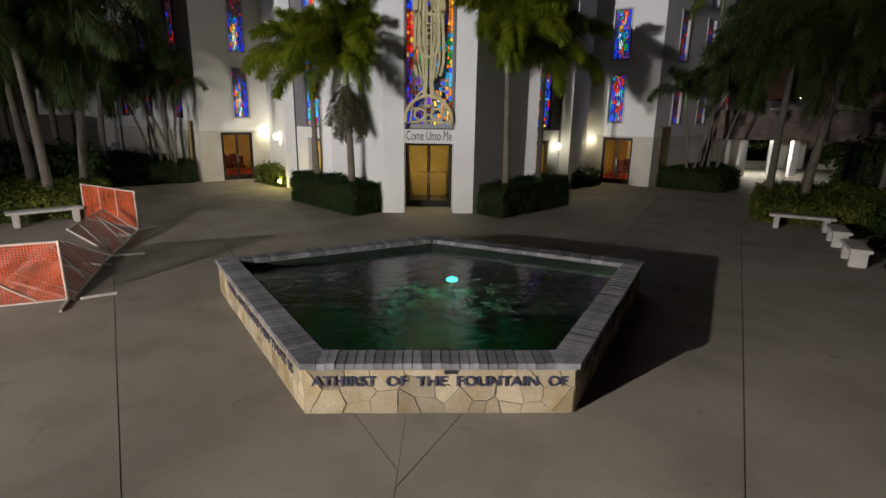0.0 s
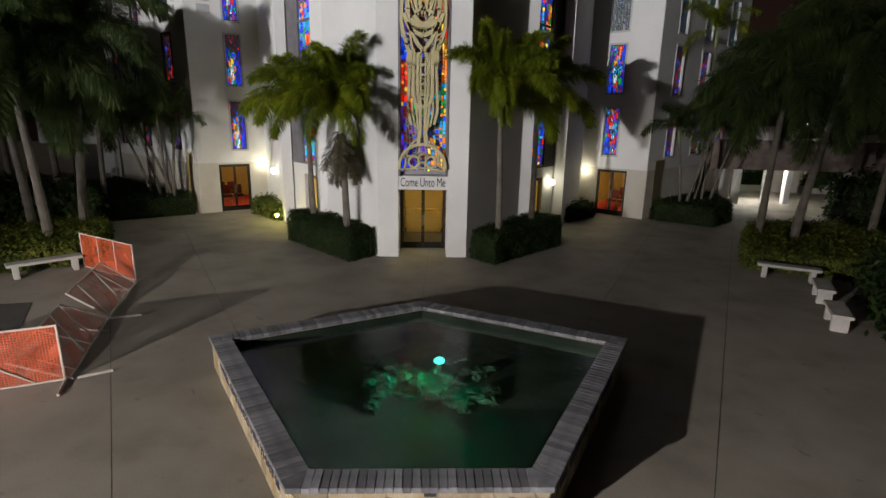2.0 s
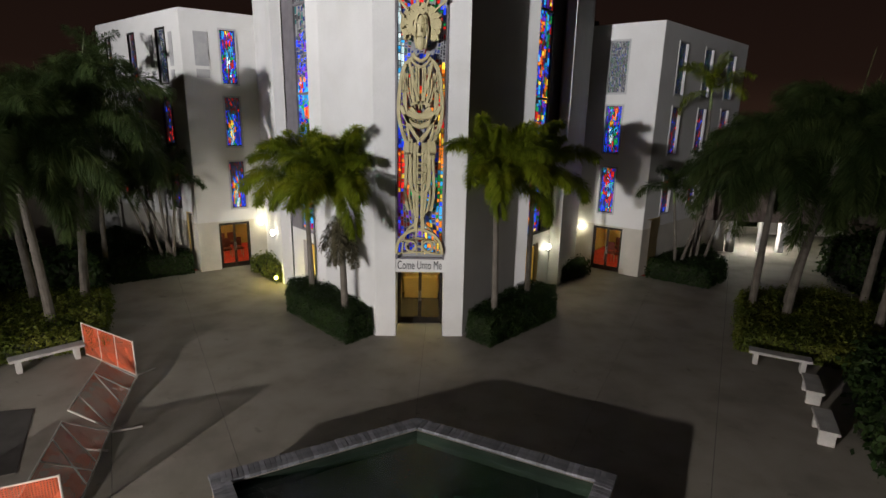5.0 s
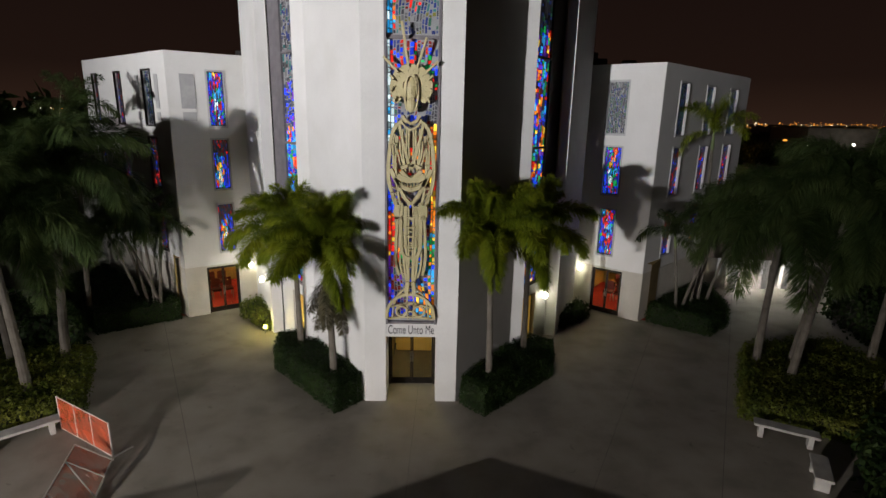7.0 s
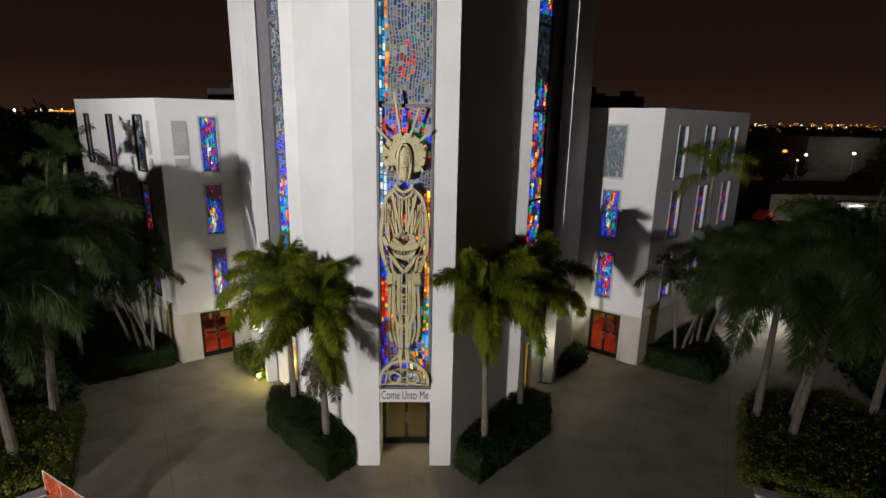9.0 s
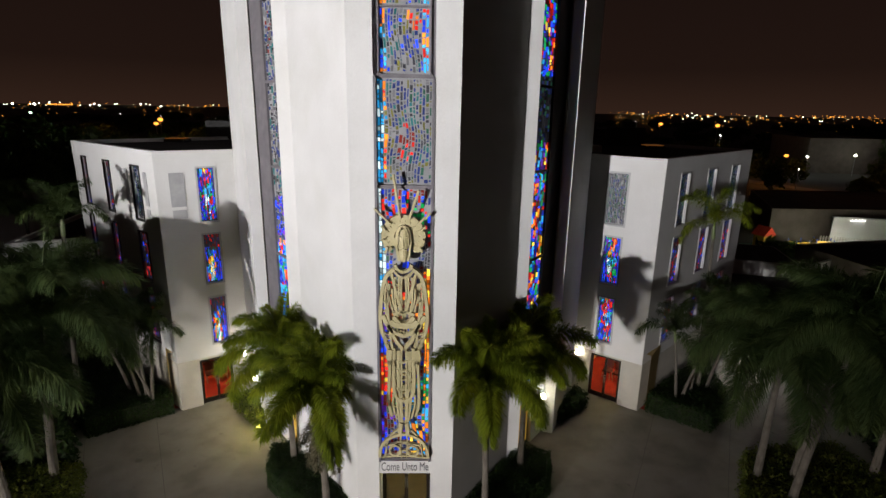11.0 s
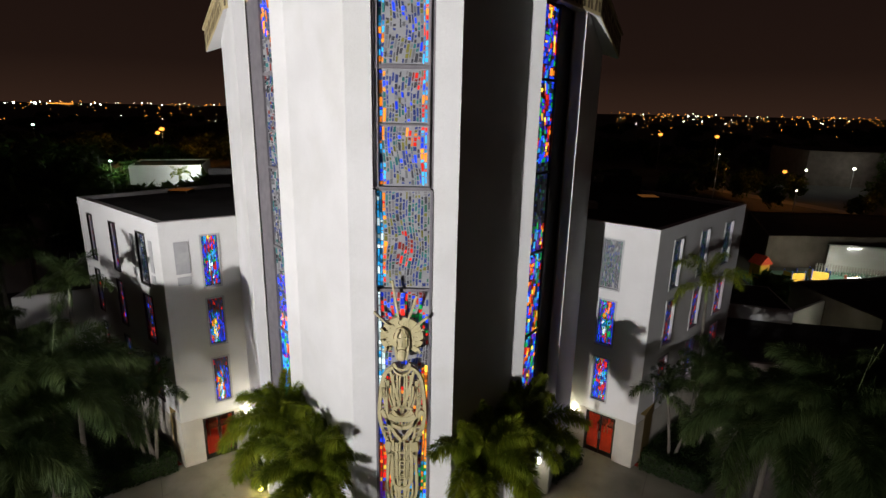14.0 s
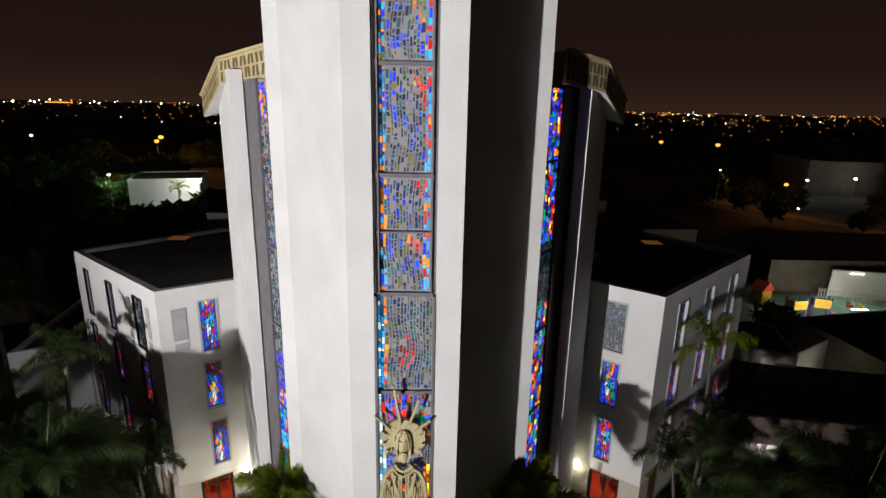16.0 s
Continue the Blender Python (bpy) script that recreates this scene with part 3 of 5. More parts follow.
# slab-glass strips of the side bays
for sx, sd in ((-1, 21), (1, 31)):
    p, q = C(sx * 4.23, 3.86), C(sx * 5.63, 5.66)
    a, b = (q, p) if sx < 0 else (p, q)
    m = wall_frame(a, b)
    ln = (Vector(b) - Vector(a)).length
    # the right strip's darker backing and frame have the tower's shade in their colour
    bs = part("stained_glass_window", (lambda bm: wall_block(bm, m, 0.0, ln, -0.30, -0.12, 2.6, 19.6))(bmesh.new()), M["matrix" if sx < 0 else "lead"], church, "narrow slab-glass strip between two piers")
    bm = bmesh.new()
    g0, g1 = (0.46 * ln, ln - 0.1) if sx < 0 else (0.1, 0.54 * ln)
    for s0, s1 in ((0.0, g0 - 0.02), (g1 + 0.02, ln)):
        wall_block(bm, m, s0, s1, -0.11, 0.0 if s1 - s0 < 0.2 else -0.03, 2.6, 19.6)
    for z in (2.6, 8.0, 11.2, 14.06, 17.15):
        wall_block(bm, m, g0 - 0.018, g1 + 0.018, -0.11, -0.04, z, z + 0.09)
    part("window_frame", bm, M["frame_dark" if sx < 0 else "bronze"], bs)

    def strip(u, v, rng, sx=sx):
        z = 2.7 + v * 16.8
        if sx < 0:
            if z > 18.2:
                return rng.choice(("blue", "blue", "dimblue", "orange", "grey"))
            if z > 10.2:
                return rng.choice(("grey", "grey", "dim", "dimblue", "teal", "dimred" if z > 15 else "grey")) if rng.random() < 0.8 else None
            if z > 8.6:
                return rng.choice(("dimblue", "blue", "violet", "grey"))
            return drift(2 * u, z, 3.0, ("blue", "blue", "cyan", "cyan", "green", "blue", "orange", "red"), rng)
        if 12.2 < z < 14.4:
            return rng.choice(("dim", "dim", "dimblue", "dimgreen"))
        if rng.random() < 0.25:
            return rng.choice(("dimblue", "dim", "dimred"))
        return drift(2 * u, z, 5.5, ("blue", "cyan", "blue", "green", "blue", "violet", "red", "orange", "yellow"), rng)

    tesserae("slab_glass", m, g0, g1, 2.72, 19.5, -0.10, strip, bs, sd, (0.13, 0.14))
    # low side door under the strip
    d = part("side_door", (lambda bm: wall_block(bm, m, g0, g1, -0.25, -0.19, 0.0, 2.2))(bmesh.new()), M["bronze"], church, "dark bronze side door with amber glass")
    part("door_glass", (lambda bm: wall_block(bm, m, g0 + 0.12, g1 - 0.12, -0.185, -0.17, 0.15, 2.05))(bmesh.new()), glow("amber_door_glass" + str(sd), (0.8, 0.45, 0.08), 0.30), d)
    part("door_surround", wall_mesh(a, b, 0.3, 0.0, 2.6, [(g0, g1, 0.0, 2.2)], -0.04), M["white"], church)

# lintel with its inscription
sign = part("lintel", (lambda bm: wall_block(bm, mw, 0.0, 1.6, -1.2, -0.03, 2.27, 2.71))(bmesh.new()), M["white"], church, "white lintel band with black uncial lettering")


def lettering(name, body, place, turn, size, material, parent, width=None, shear=0.0, spacing=1.0, heavy=0.0):
    cu = bpy.data.curves.new(name, "FONT")
    cu.body, cu.size, cu.align_x, cu.align_y, cu.extrude = body, size, "CENTER", "CENTER", 0.004
    cu.space_character, cu.offset, cu.shear = spacing, heavy, shear
    tmp = bpy.data.objects.new(name, cu)
    me = bpy.data.meshes.new_from_object(tmp)
    bpy.data.objects.remove(tmp)
    me.materials.clear()
    me.materials.append(material)
    xs = [v.co.x for v in me.vertices]
    k = width / (max(xs) - min(xs)) if width else 1.0
    for v in me.vertices:
        v.co.x *= k
    ob = new(name, me)
    ob.parent, ob.matrix_basis = parent, pose(*place, 90, 0, turn)
    return ob


lettering("inscription", "Come Unto Me", (C(0.0, 0)[0], 16.85 + 0.022, 2.50), 1.8, 0.42, M["black"], sign, 1.46, 0, 1.0, 0.0)

# vestibule and portal doors
vest = part("vestibule", (lambda v, f: (v, f))(
    [(*C(u, v), z) for z in (0.004, 2.9) for u, v in ((-0.8, 1.2), (0.8, 1.2), (0.8, 4.6), (-0.8, 4.6))], [(7, 6, 5, 4), (1, 5, 6, 2), (2, 6, 7, 3), (3, 7, 4, 0)]),
    M["ochre"], church, "ochre vestibule behind the portal doors")
part("vestibule_floor", ([(*C(u, v), 0.006) for u, v in ((-0.8, 1.2), (0.8, 1.2), (0.8, 4.6), (-0.8, 4.6))], [(0, 1, 2, 3)]), M["mat_brown"], vest, "dark vestibule mat")
part("vestibule_bench", block(bmesh.new(), (*C(0, 4.1), 0.45), (1.4, 0.5, 0.9), bevel=0.03), M["ochre"], vest)
lamp("vestibule_lamp", "AREA", (*C(0, 2.6), 2.8), 44, (1.0, 0.80, 0.36), (*C(0, 2.6), 0), 0.6)
ceil_lamp = thing("ceiling_light", "round warm ceiling light in the vestibule", "ceiling light", place=(*C(0, 2.6), 2.82))
part("diffuser", ball(bmesh.new(), (0, 0, 0.03), 0.12, 12, 0.3), M["lamp_white"], ceil_lamp)


def double_door(a, b, s0, s1, h, out, parent_name, label, cut=0.0):
    """Two glazed bronze leaves with stiles, kick rail and push bars in a frame."""
    m = wall_frame(a, b)
    d = thing(parent_name, label, "door")
    bm = bmesh.new()
    wall_block(bm, m, s0, s0 + 0.06, out - 0.1, out, 0.0, h)
    wall_block(bm, m, s1 - 0.06, s1, out - 0.1, out, 0.0, h)
    wall_block(bm, m, s0 + 0.061, s1 - 0.061, out - 0.1, out, h - 0.06, h)
    part("door_frame", bm, M["bronze"], d)
    mid = (s0 + s1) / 2
    for l0, l1, hs in ((s0 + 0.065, mid - 0.004, 1), (mid + 0.004, s1 - 0.065, -1)):
        bm = bmesh.new()
        wall_block(bm, m, l0, l0 + 0.05, out - 0.075, out - 0.03, 0.02, h - 0.065)
        wall_block(bm, m, l1 - 0.05, l1, out - 0.075, out - 0.03, 0.02, h - 0.065)
        wall_block(bm, m, l0 + 0.051, l1 - 0.051, out - 0.075, out - 0.03, 0.02, 0.24)
        wall_block(bm, m, l0 + 0.051, l1 - 0.051, out - 0.075, out - 0.03, h - 0.13, h - 0.065)
        leaf = part("door_leaf", bm, M["bronze"], d)
        g = part("glass", (lambda bm: wall_block(bm, m, l0 + 0.052, l1 - 0.052, out - 0.056, out - 0.050, 0.242, h - 0.132))(bmesh.new()), M["glass"], leaf)
        g.visible_shadow = False
        sh = l1 - 0.03 if hs > 0 else l0 + 0.03
        bm = bmesh.new()
        rod(bm, m @ Vector((sh, out + 0.02, 0.85)), m @ Vector((sh, out + 0.02, 1.25)), 0.012)
        rod(bm, m @ Vector((sh, out - 0.03, 0.9)), m @ Vector((sh, out + 0.02, 0.9)), 0.008)
        rod(bm, m @ Vector((sh, out - 0.03, 1.2)), m @ Vector((sh, out + 0.02, 1.2)), 0.008)
        part("handle", bm, M["steel"], leaf)
    return d


double_door(C(-0.8, 1.15), C(0.8, 1.15), 0.0, 1.6, 2.27, 0.0, "door_1", "bronze-framed double glass door of the portal")

# ---- side wings ----
LB, LA, LF = (-8.30, 25.52), (-10.99, 23.73), (-18.1, 29.4)
RA, RB, RF = (9.64, 24.39), (7.05, 26.35), (17.15, 31.6)
TOP = 11.5


def wing(side, front, flank, back, roof_poly):
    w = thing("church_wing", "three-storey white stucco church wing with stained glass windows", "church wing")
    (fa, fb), (ka, kb) = front, flank
    fl, kl = (Vector(fb) - Vector(fa)).length, (Vector(kb) - Vector(ka)).length
    # openings, measured from the outer corner
    rows = ((2.9, 5.08), (5.76, 7.94), (8.5, 10.78))
    if side < 0:
        fwin = [(1.56, 2.22, *r) for r in rows]
        door, flip = (0.88, 2.28), False
        kwin = [(kl - e, kl - s, *r) for s, e in ((1.42, 2.22), (4.55, 5.2), (7.4, 7.95)) for r in rows]
    else:
        fwin = [(fl - 2.24, fl - 1.52, *rows[0]), (fl - 2.28, fl - 1.52, *rows[1]), (fl - 2.36, fl - 1.48, *rows[2])]
        door = (fl - 2.38, fl - 0.92)
        kwin = [(s, e, *r) for s, e in ((1.6, 2.5), (4.6, 5.6), (7.7, 8.8)) for r in rows]
    part("wall", wall_mesh(fa, fb, 0.3, 0.0, TOP, fwin + [(*door, 0.0, 2.22)]), M["white"], w)
    part("wall", wall_mesh(ka, kb, 0.3, 0.0, TOP, kwin), M["white"], w)
    for p, q in back:
        part("wall", wall_mesh(p, q, 0.3, 0.0, TOP), M["white"], w)
    part("wall_base", wall_mesh(fa, fb, 0.02, 0.0, 2.3, [(*door, 0.0, 2.22)], 0.018), M["base_stone"], w, "beige ground-floor band")
    part("wall_base", wall_mesh(ka, kb, 0.02, 0.0, 2.3, (), 0.018), M["base_stone"], w)
    part("roof", prism(bmesh.new(), inset(roof_poly, 0.29), TOP - 0.32, TOP - 0.18), M["roof"], w, "flat dark tar roof behind a parapet")
    mid = middle(roof_poly)
    vent = part("roof_vent", (lambda bm: block(bm, (mid.x, mid.y - 2, TOP - 0.02), (0.9, 0.7, 0.35), bevel=0.03))(bmesh.new()), M["base_stone"], w)
    for i, (s0, s1, z0, z1) in enumerate(fwin):
        pick = bright(i + side) if (side > 0 and i < 2) or (side < 0 and i == 2) else dull if side > 0 else flame(i + 3)
        window("window", fa, fb, s0, s1, z0, z1, pick, w, 40 + i + 10 * side, "slim stained glass window in a pale frame", cell=(0.046, 0.13))
    for i, (s0, s1, z0, z1) in enumerate(kwin):
        third = z0 > 8
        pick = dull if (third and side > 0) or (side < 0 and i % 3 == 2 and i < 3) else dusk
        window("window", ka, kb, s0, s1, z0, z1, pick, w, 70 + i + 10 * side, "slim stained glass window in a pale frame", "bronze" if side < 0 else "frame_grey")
    if side < 0:
        m = wall_frame(fa, fb)
        for a0, a1, z0, z1 in ((0.50, 1.06, 9.22, 10.62), (0.52, 1.06, 8.72, 9.08)):
            part("louver_panel", (lambda bm: wall_block(bm, m, a0, a1, -0.02, 0.03, z0, z1))(bmesh.new()), M["louver"], w, "grey painted panel")
        m = wall_frame(ka, kb)
        for a0, a1 in ((kl - 2.95, kl - 2.62), (kl - 1.05, kl - 0.75)):
            for z0, z1 in ((9.2, 10.6), (8.7, 9.05)):
                part("louver_panel", (lambda bm: wall_block(bm, m, a0, a1, -0.02, 0.03, z0, z1))(bmesh.new()), M["louver"], w, "grey painted panel")
    # lobby behind the doors
    m = wall_frame(fa, fb)
    c0, c1 = door
    box_ = [(c0 - 1.2, -0.31), (c1 + 1.2, -0.31), (c1 + 1.2, -5.0), (c0 - 1.2, -5.0)]
    vs = [m @ Vector((s, o, z)) for z in (0.006, 2.75) for s, o in box_]
    part("lobby_wall", (vs, [(1, 5, 6, 2), (2, 6, 7, 3), (3, 7, 4, 0), (7, 6, 5, 4)]), M["ochre"], w, "warm ochre lobby walls")
    part("lobby_floor", (vs[:4], [(0, 1, 2, 3)]), M["carpet"], w, "red carpet in the lobby")
    lc = m @ Vector(((c0 + c1) / 2, -2.4, 2.7))
    lamp("lobby_lamp", "AREA", lc, 42, (1.0, 0.72, 0.30), lc - Vector((0, 0, 1)), 0.8)
    cl = thing("ceiling_light", "warm ceiling light in the lobby", "ceiling light", place=tuple(lc + Vector((0, 0, 0.02))))
    part("diffuser", ball(bmesh.new(), (0, 0, 0.02), 0.15, 12, 0.25), M["lamp_white"], cl)
    for k in range(3):
        for r in range(2):
            at = m @ Vector((c0 + 0.15 + 0.55 * k, -2.2 - 1.3 * r, 0.006))
            ch = thing("lobby_chair", "dark red upholstered chair on the lobby carpet", "chair", "lobby chairs", place=tuple(at), turn=math.degrees(math.atan2(m[1][0], m[0][0])))
            part("seat", block(bmesh.new(), (0, 0, 0.42), (0.44, 0.44, 0.10), bevel=0.02), M["chair"], ch)
            part("backrest", block(bmesh.new(), (0, 0.20, 0.72), (0.42, 0.06, 0.46), bevel=0.02), M["chair"], ch)
            for lx in (-0.19, 0.19):
                for ly in (-0.19, 0.19):
                    part("leg", rod(bmesh.new(), (lx, ly, 0), (lx, ly, 0.38), 0.015, 6), M["steel"], ch)
    double_door(fa, fb, c0, c1, 2.22, -0.06, "door_2" if side < 0 else "door_3", "bronze-framed double glass door of the wing")
    return w


def rooftop_unit(x, y):
    t = thing("rooftop_unit", "dark air conditioning unit on the flat roof", "rooftop unit", "rooftop units", place=(x, y, TOP - 0.18))
    part("casing", block(bmesh.new(), (0, 0, 0.55), (2.4, 1.6, 1.1), bevel=0.04), M["roof"], t)
    part("cowl", rod(bmesh.new(), (0.4, 0, 1.1), (0.4, 0, 1.45), 0.45, 14), M["roof"], t)
    for k in range(6):
        part("louver", block(bmesh.new(), (-0.1, -0.81, 0.25 + 0.13 * k), (1.8, 0.03, 0.05)), M["roof"], t)


def skylight(x, y):
    t = thing("skylight", "low skylight glowing faint amber on the dark roof", "skylight", "skylights", place=(x, y, TOP - 0.18))
    part("curb", block(bmesh.new(), (0, 0, 0.09), (1.1, 0.9, 0.18), bevel=0.02), M["roof"], t)
    part("pane", block(bmesh.new(), (0, 0, 0.20), (1.0, 0.8, 0.04), bevel=0.015), M["amber"], t, "amber lit pane")


skylight(-14.2, 32.3)
skylight(12.5, 33.6)
rooftop_unit(-12.6, 35.8)
rooftop_unit(11.6, 36.5)
rooftop_unit(8.2, 33.0)
wing(-1, (LA, LB), (LF, LA), [((-8.3, 40), LF)], [LB, LA, LF, (-8.3, 40), (-4.4, 40), (-4.4, 27)])
wing(1, (RB, RA), (RA, RF), [(RF, (8, 42))], [RA, RF, (8, 42), (3.5, 42), (3.5, 28), RB])


def sconce(a, b, s, z, energy):
    m = wall_frame(a, b)
    c = m @ Vector((s, 0.0, z))
    n = (m.to_3x3() @ Vector((0, 1, 0))).normalized()
    t = thing("wall_lamp", "glowing opal globe wall lamp on a steel bracket", "wall lamp", "wall lamps", place=tuple(c))
    bm = bmesh.new()
    rod(bm, n * 0.001, n * 0.03, 0.06, 12)
    rod(bm, n * 0.03, n * 0.10, 0.02, 8)
    part("bracket", bm, M["steel"], t)
    g = part("globe", ball(bmesh.new(), n * 0.17, 0.11, 14, 1.2), M["lamp_white"], t, "glowing opal glass globe")
    g.visible_shadow = False
    lamp("wall_lamp_light", "POINT", tuple(c + n * 0.17), energy, (1.0, 0.90, 0.44), size=0.1)


sconce(LA, LB, 2.78, 2.16, 40)
sconce(RB, RA, 0.30, 2.10, 9)
sconce(C(-7.65, 8.65), C(-6.02, 5.47), 2.5, 2.12, 4)
sconce(C(4.23, 3.86), C(5.63, 5.66), 1.75, 1.95, 6)

# ---- fountain ----
FP = [(-1.45, 4.69), (1.57, 4.80), (3.79, 8.98), (-0.20, 10.84), (-4.06, 8.72)]
FH = 0.62
fountain = thing("fountain", "pentagonal stone-clad fountain pool with a slate brick rim", "fountain")
POOL = inset(FP, 0.36)
bm = bmesh.new()
k5 = len(FP)
out_b = [bm.verts.new((*p, 0.0)) for p in inset(FP, 0.05)]
out_t = [bm.verts.new((*p, FH - 0.07)) for p in inset(FP, 0.05)]
in_t = [bm.verts.new((*p, FH - 0.07)) for p in POOL]
in_b = [bm.verts.new((*p, 0.02)) for p in POOL]
for i in range(k5):
    j = (i + 1) % k5
    bm.faces.new((out_b[i], out_b[j], out_t[j], out_t[i]))
    bm.faces.new((out_t[i], out_t[j], in_t[j], in_t[i]))
    bm.faces.new((in_t[i], in_t[j], in_b[j], in_b[i])).material_index = 1
basin = part("basin_wall", bm, [M["mortar"], M["pool"]], fountain, "mortared basin wall")
part("pool_floor", prism(bmesh.new(), inset(FP, 0.30), 0.004, 0.02), M["pool"], fountain, "dark algae-green pool lining")
wat = part("water", ([(*p, FH - 0.16) for p in inset(FP, 0.355)], [tuple(range(5))]), M["water"], fountain, "dark rippled pool water")
wat.visible_shadow = False

rng = random.Random(11)


def cells(w, h, count, rng):
    """Voronoi cells of a w x h face, for crazy-paved stone."""
    seeds = []
    while len(seeds) < count:
        p = Vector((rng.uniform(0, w), rng.uniform(0, h)))
        if all((p - q).length > 0.62 * math.sqrt(w * h / count) for q in seeds) or rng.random() < 0.02:
            seeds.append(p)
    out = []
    for p in seeds:
        poly = [Vector(c) for c in ((0, 0), (w, 0), (w, h), (0, h))]
        for q in seeds:
            if q is p:
                continue
            mid_, nn, cut = (p + q) / 2, (q - p), []
            for i, v in enumerate(poly):
                u = poly[(i + 1) % len(poly)]
                dv, du = (v - mid_).dot(nn), (u - mid_).dot(nn)
                if dv <= 0:
                    cut.append(v)
                if (dv <= 0) != (du <= 0):
                    cut.append(v.lerp(u, dv / (dv - du)))
            poly = cut
            if len(poly) < 3:
                break
        if len(poly) > 2:
            out.append([tuple(v) for v in poly])
    return out


face = inset(FP, 0.05)
for i in range(k5):
    a, b = face[i], face[(i + 1) % k5]
    m = wall_frame(a, b)
    ln = (Vector(b) - Vector(a)).length
    for poly in cells(ln, FH - 0.08, int(ln * 9), rng):
        q = inset(poly, 0.0045)
        if len(q) < 3:
            continue
        q2, dp = inset(q, 0.006), rng.uniform(0.008, 0.018)
        if len(q2) != len(q):
            continue
        n = len(q)
        vs = [m @ Vector((s, -0.004, max(z, 0.002))) for s, z in q] + [m @ Vector((s, dp * 0.7, max(z, 0.002))) for s, z in q] + [m @ Vector((s, dp, max(z, 0.004))) for s, z in q2]
        fs = [tuple(range(2 * n, 3 * n))] + [(r + k, r + (k + 1) % n, r + n + (k + 1) % n, r + n + k) for r in (0, n) for k in range(n)]
        part("stone", (vs, fs), M["stone"], basin)

# rowlock rim bricks
bme = bmesh.new()
block(bme, (0, 0, 0), (0.098, 0.345, 0.075), bevel=0.006)
tmp = part("brick_pattern", bme, M["brick"])
brick_mesh = tmp.data
bpy.data.objects.remove(tmp)
for i in range(k5):
    a, b = Vector(FP[i]), Vector(FP[(i + 1) % k5])
    d = (b - a).normalized()
    nin = Vector((-d.y, d.x))
    ln = (b - a).length
    nb = int((ln - 0.34) / 0.103)
    st = (ln - nb * 0.103) / 2
    for j in range(nb):
        c = a + d * (st + (j + 0.5) * 0.103) + nin * 0.17
        share("brick", brick_mesh, pose(c.x, c.y, FH - 0.032 + rng.uniform(-0.003, 0.003), rng.uniform(-0.7, 0.7), rng.uniform(-0.7, 0.7), math.degrees(math.atan2(d.y, d.x)) + rng.uniform(-0.8, 0.8)), basin)
    # mitred corner brick
    p0, p2 = Vector(FP[i - 1]), Vector(FP[(i + 1) % k5])
    d0 = (a - p0).normalized()
    q = [tuple(a), tuple(a + d * (st - 0.006)), inset(FP, 0.345)[i], tuple(a - d0 * (st - 0.006))]
    part("corner_brick", prism(bmesh.new(), q, FH - 0.068, FH + 0.004), M["brick"], basin)


def on_wall(i, s, out):
    m = wall_frame(face[i], face[(i + 1) % k5])
    return m @ Vector((s, out, 0)), math.degrees(math.atan2(m[1][0], m[0][0]))


p, tz = on_wall(0, (Vector(face[1]) - Vector(face[0])).length / 2, 0.031)
FRONT = "ATHIRST  OF  THE  FOUNTAIN  OF"
lettering("inscription", FRONT, (p.x, p.y, 0.40), tz, 0.165, M["ink"], basin, 2.80, 0, 1.0, 0.003)
LEFT = "I WILL GIVE UNTO HIM THAT IS"
p, tz = on_wall(4, (Vector(face[0]) - Vector(face[4])).length * 0.56, 0.031)
lettering("inscription", LEFT, (p.x, p.y, 0.40), tz, 0.165, M["ink"], basin, 3.55, 0, 1.0, 0.003)
# worn lettering that cannot be read on the shaded side
for s, w in ((0.35, 0.30), (0.80, 0.55), (1.50, 0.25), (1.90, 0.50), (2.60, 0.75)):
    m = wall_frame(face[1], face[2])
    part("inscription_bar", (lambda bm: wall_block(bm, m, s, s + w, 0.02, 0.026, 0.34, 0.46))(bmesh.new()), M["ink"], basin)
# spout slot in the front rim
m = wall_frame(face[0], face[1])
part("spout", (lambda bm: wall_block(bm, m, 1.52, 1.66, 0.02, 0.03, 0.49, 0.535))(bmesh.new()), M["black"], fountain, "small dark overflow slot")

# things in the pool: lamp on a stem and a heap of rocks
pl = thing("pool_lamp", "teal underwater lamp among the pool rocks", "lamp", place=(0.22, 8.3, 0.02))
part("stem", rod(bmesh.new(), (0, 0, 0), (0, 0, 0.30), 0.03), M["steel"], pl)
gl = part("bulb", ball(bmesh.new(), (0, 0, 0.36), 0.10, 14), M["lamp_teal"], pl, "glowing teal bulb")
gl.visible_shadow = False
lamp("pool_lamp_light", "SPOT", (0.22, 8.3, 0.42), 480, (0.0, 1.0, 0.42), (0.0, 7.55, 0.0), 0.06, 128, 0.9)
rr = random.Random(8)
for k in range(64):
    ang, dist = rr.uniform(0, 6.28), rr.uniform(0.1, 1.2)
    c = (0.1 + dist * math.cos(ang) * 1.1, 7.75 + dist * math.sin(ang) * 0.9, 0.02)
    r = rr.uniform(0.04, 0.13)
    bm = bmesh.new()
    bmesh.ops.create_icosphere(bm, subdivisions=2, radius=r)
    for v in bm.verts:
        v.co *= 1 + 0.9 * noise.noise(v.co * 14 + Vector((k, 0, 0)))
        v.co.x *= 1.0 + 0.8 * ((k * 7) % 5) / 5
        v.co.z = v.co.z * 0.7 + r * 0.45
    ob = tagged(part("pool_rock", bm, M["rock"]), "rough rock on the pool floor with lamp green in its colour", "rock", "pool rocks")
    ob.matrix_basis = pose(*c, 0, 0, rr.uniform(0, 360))

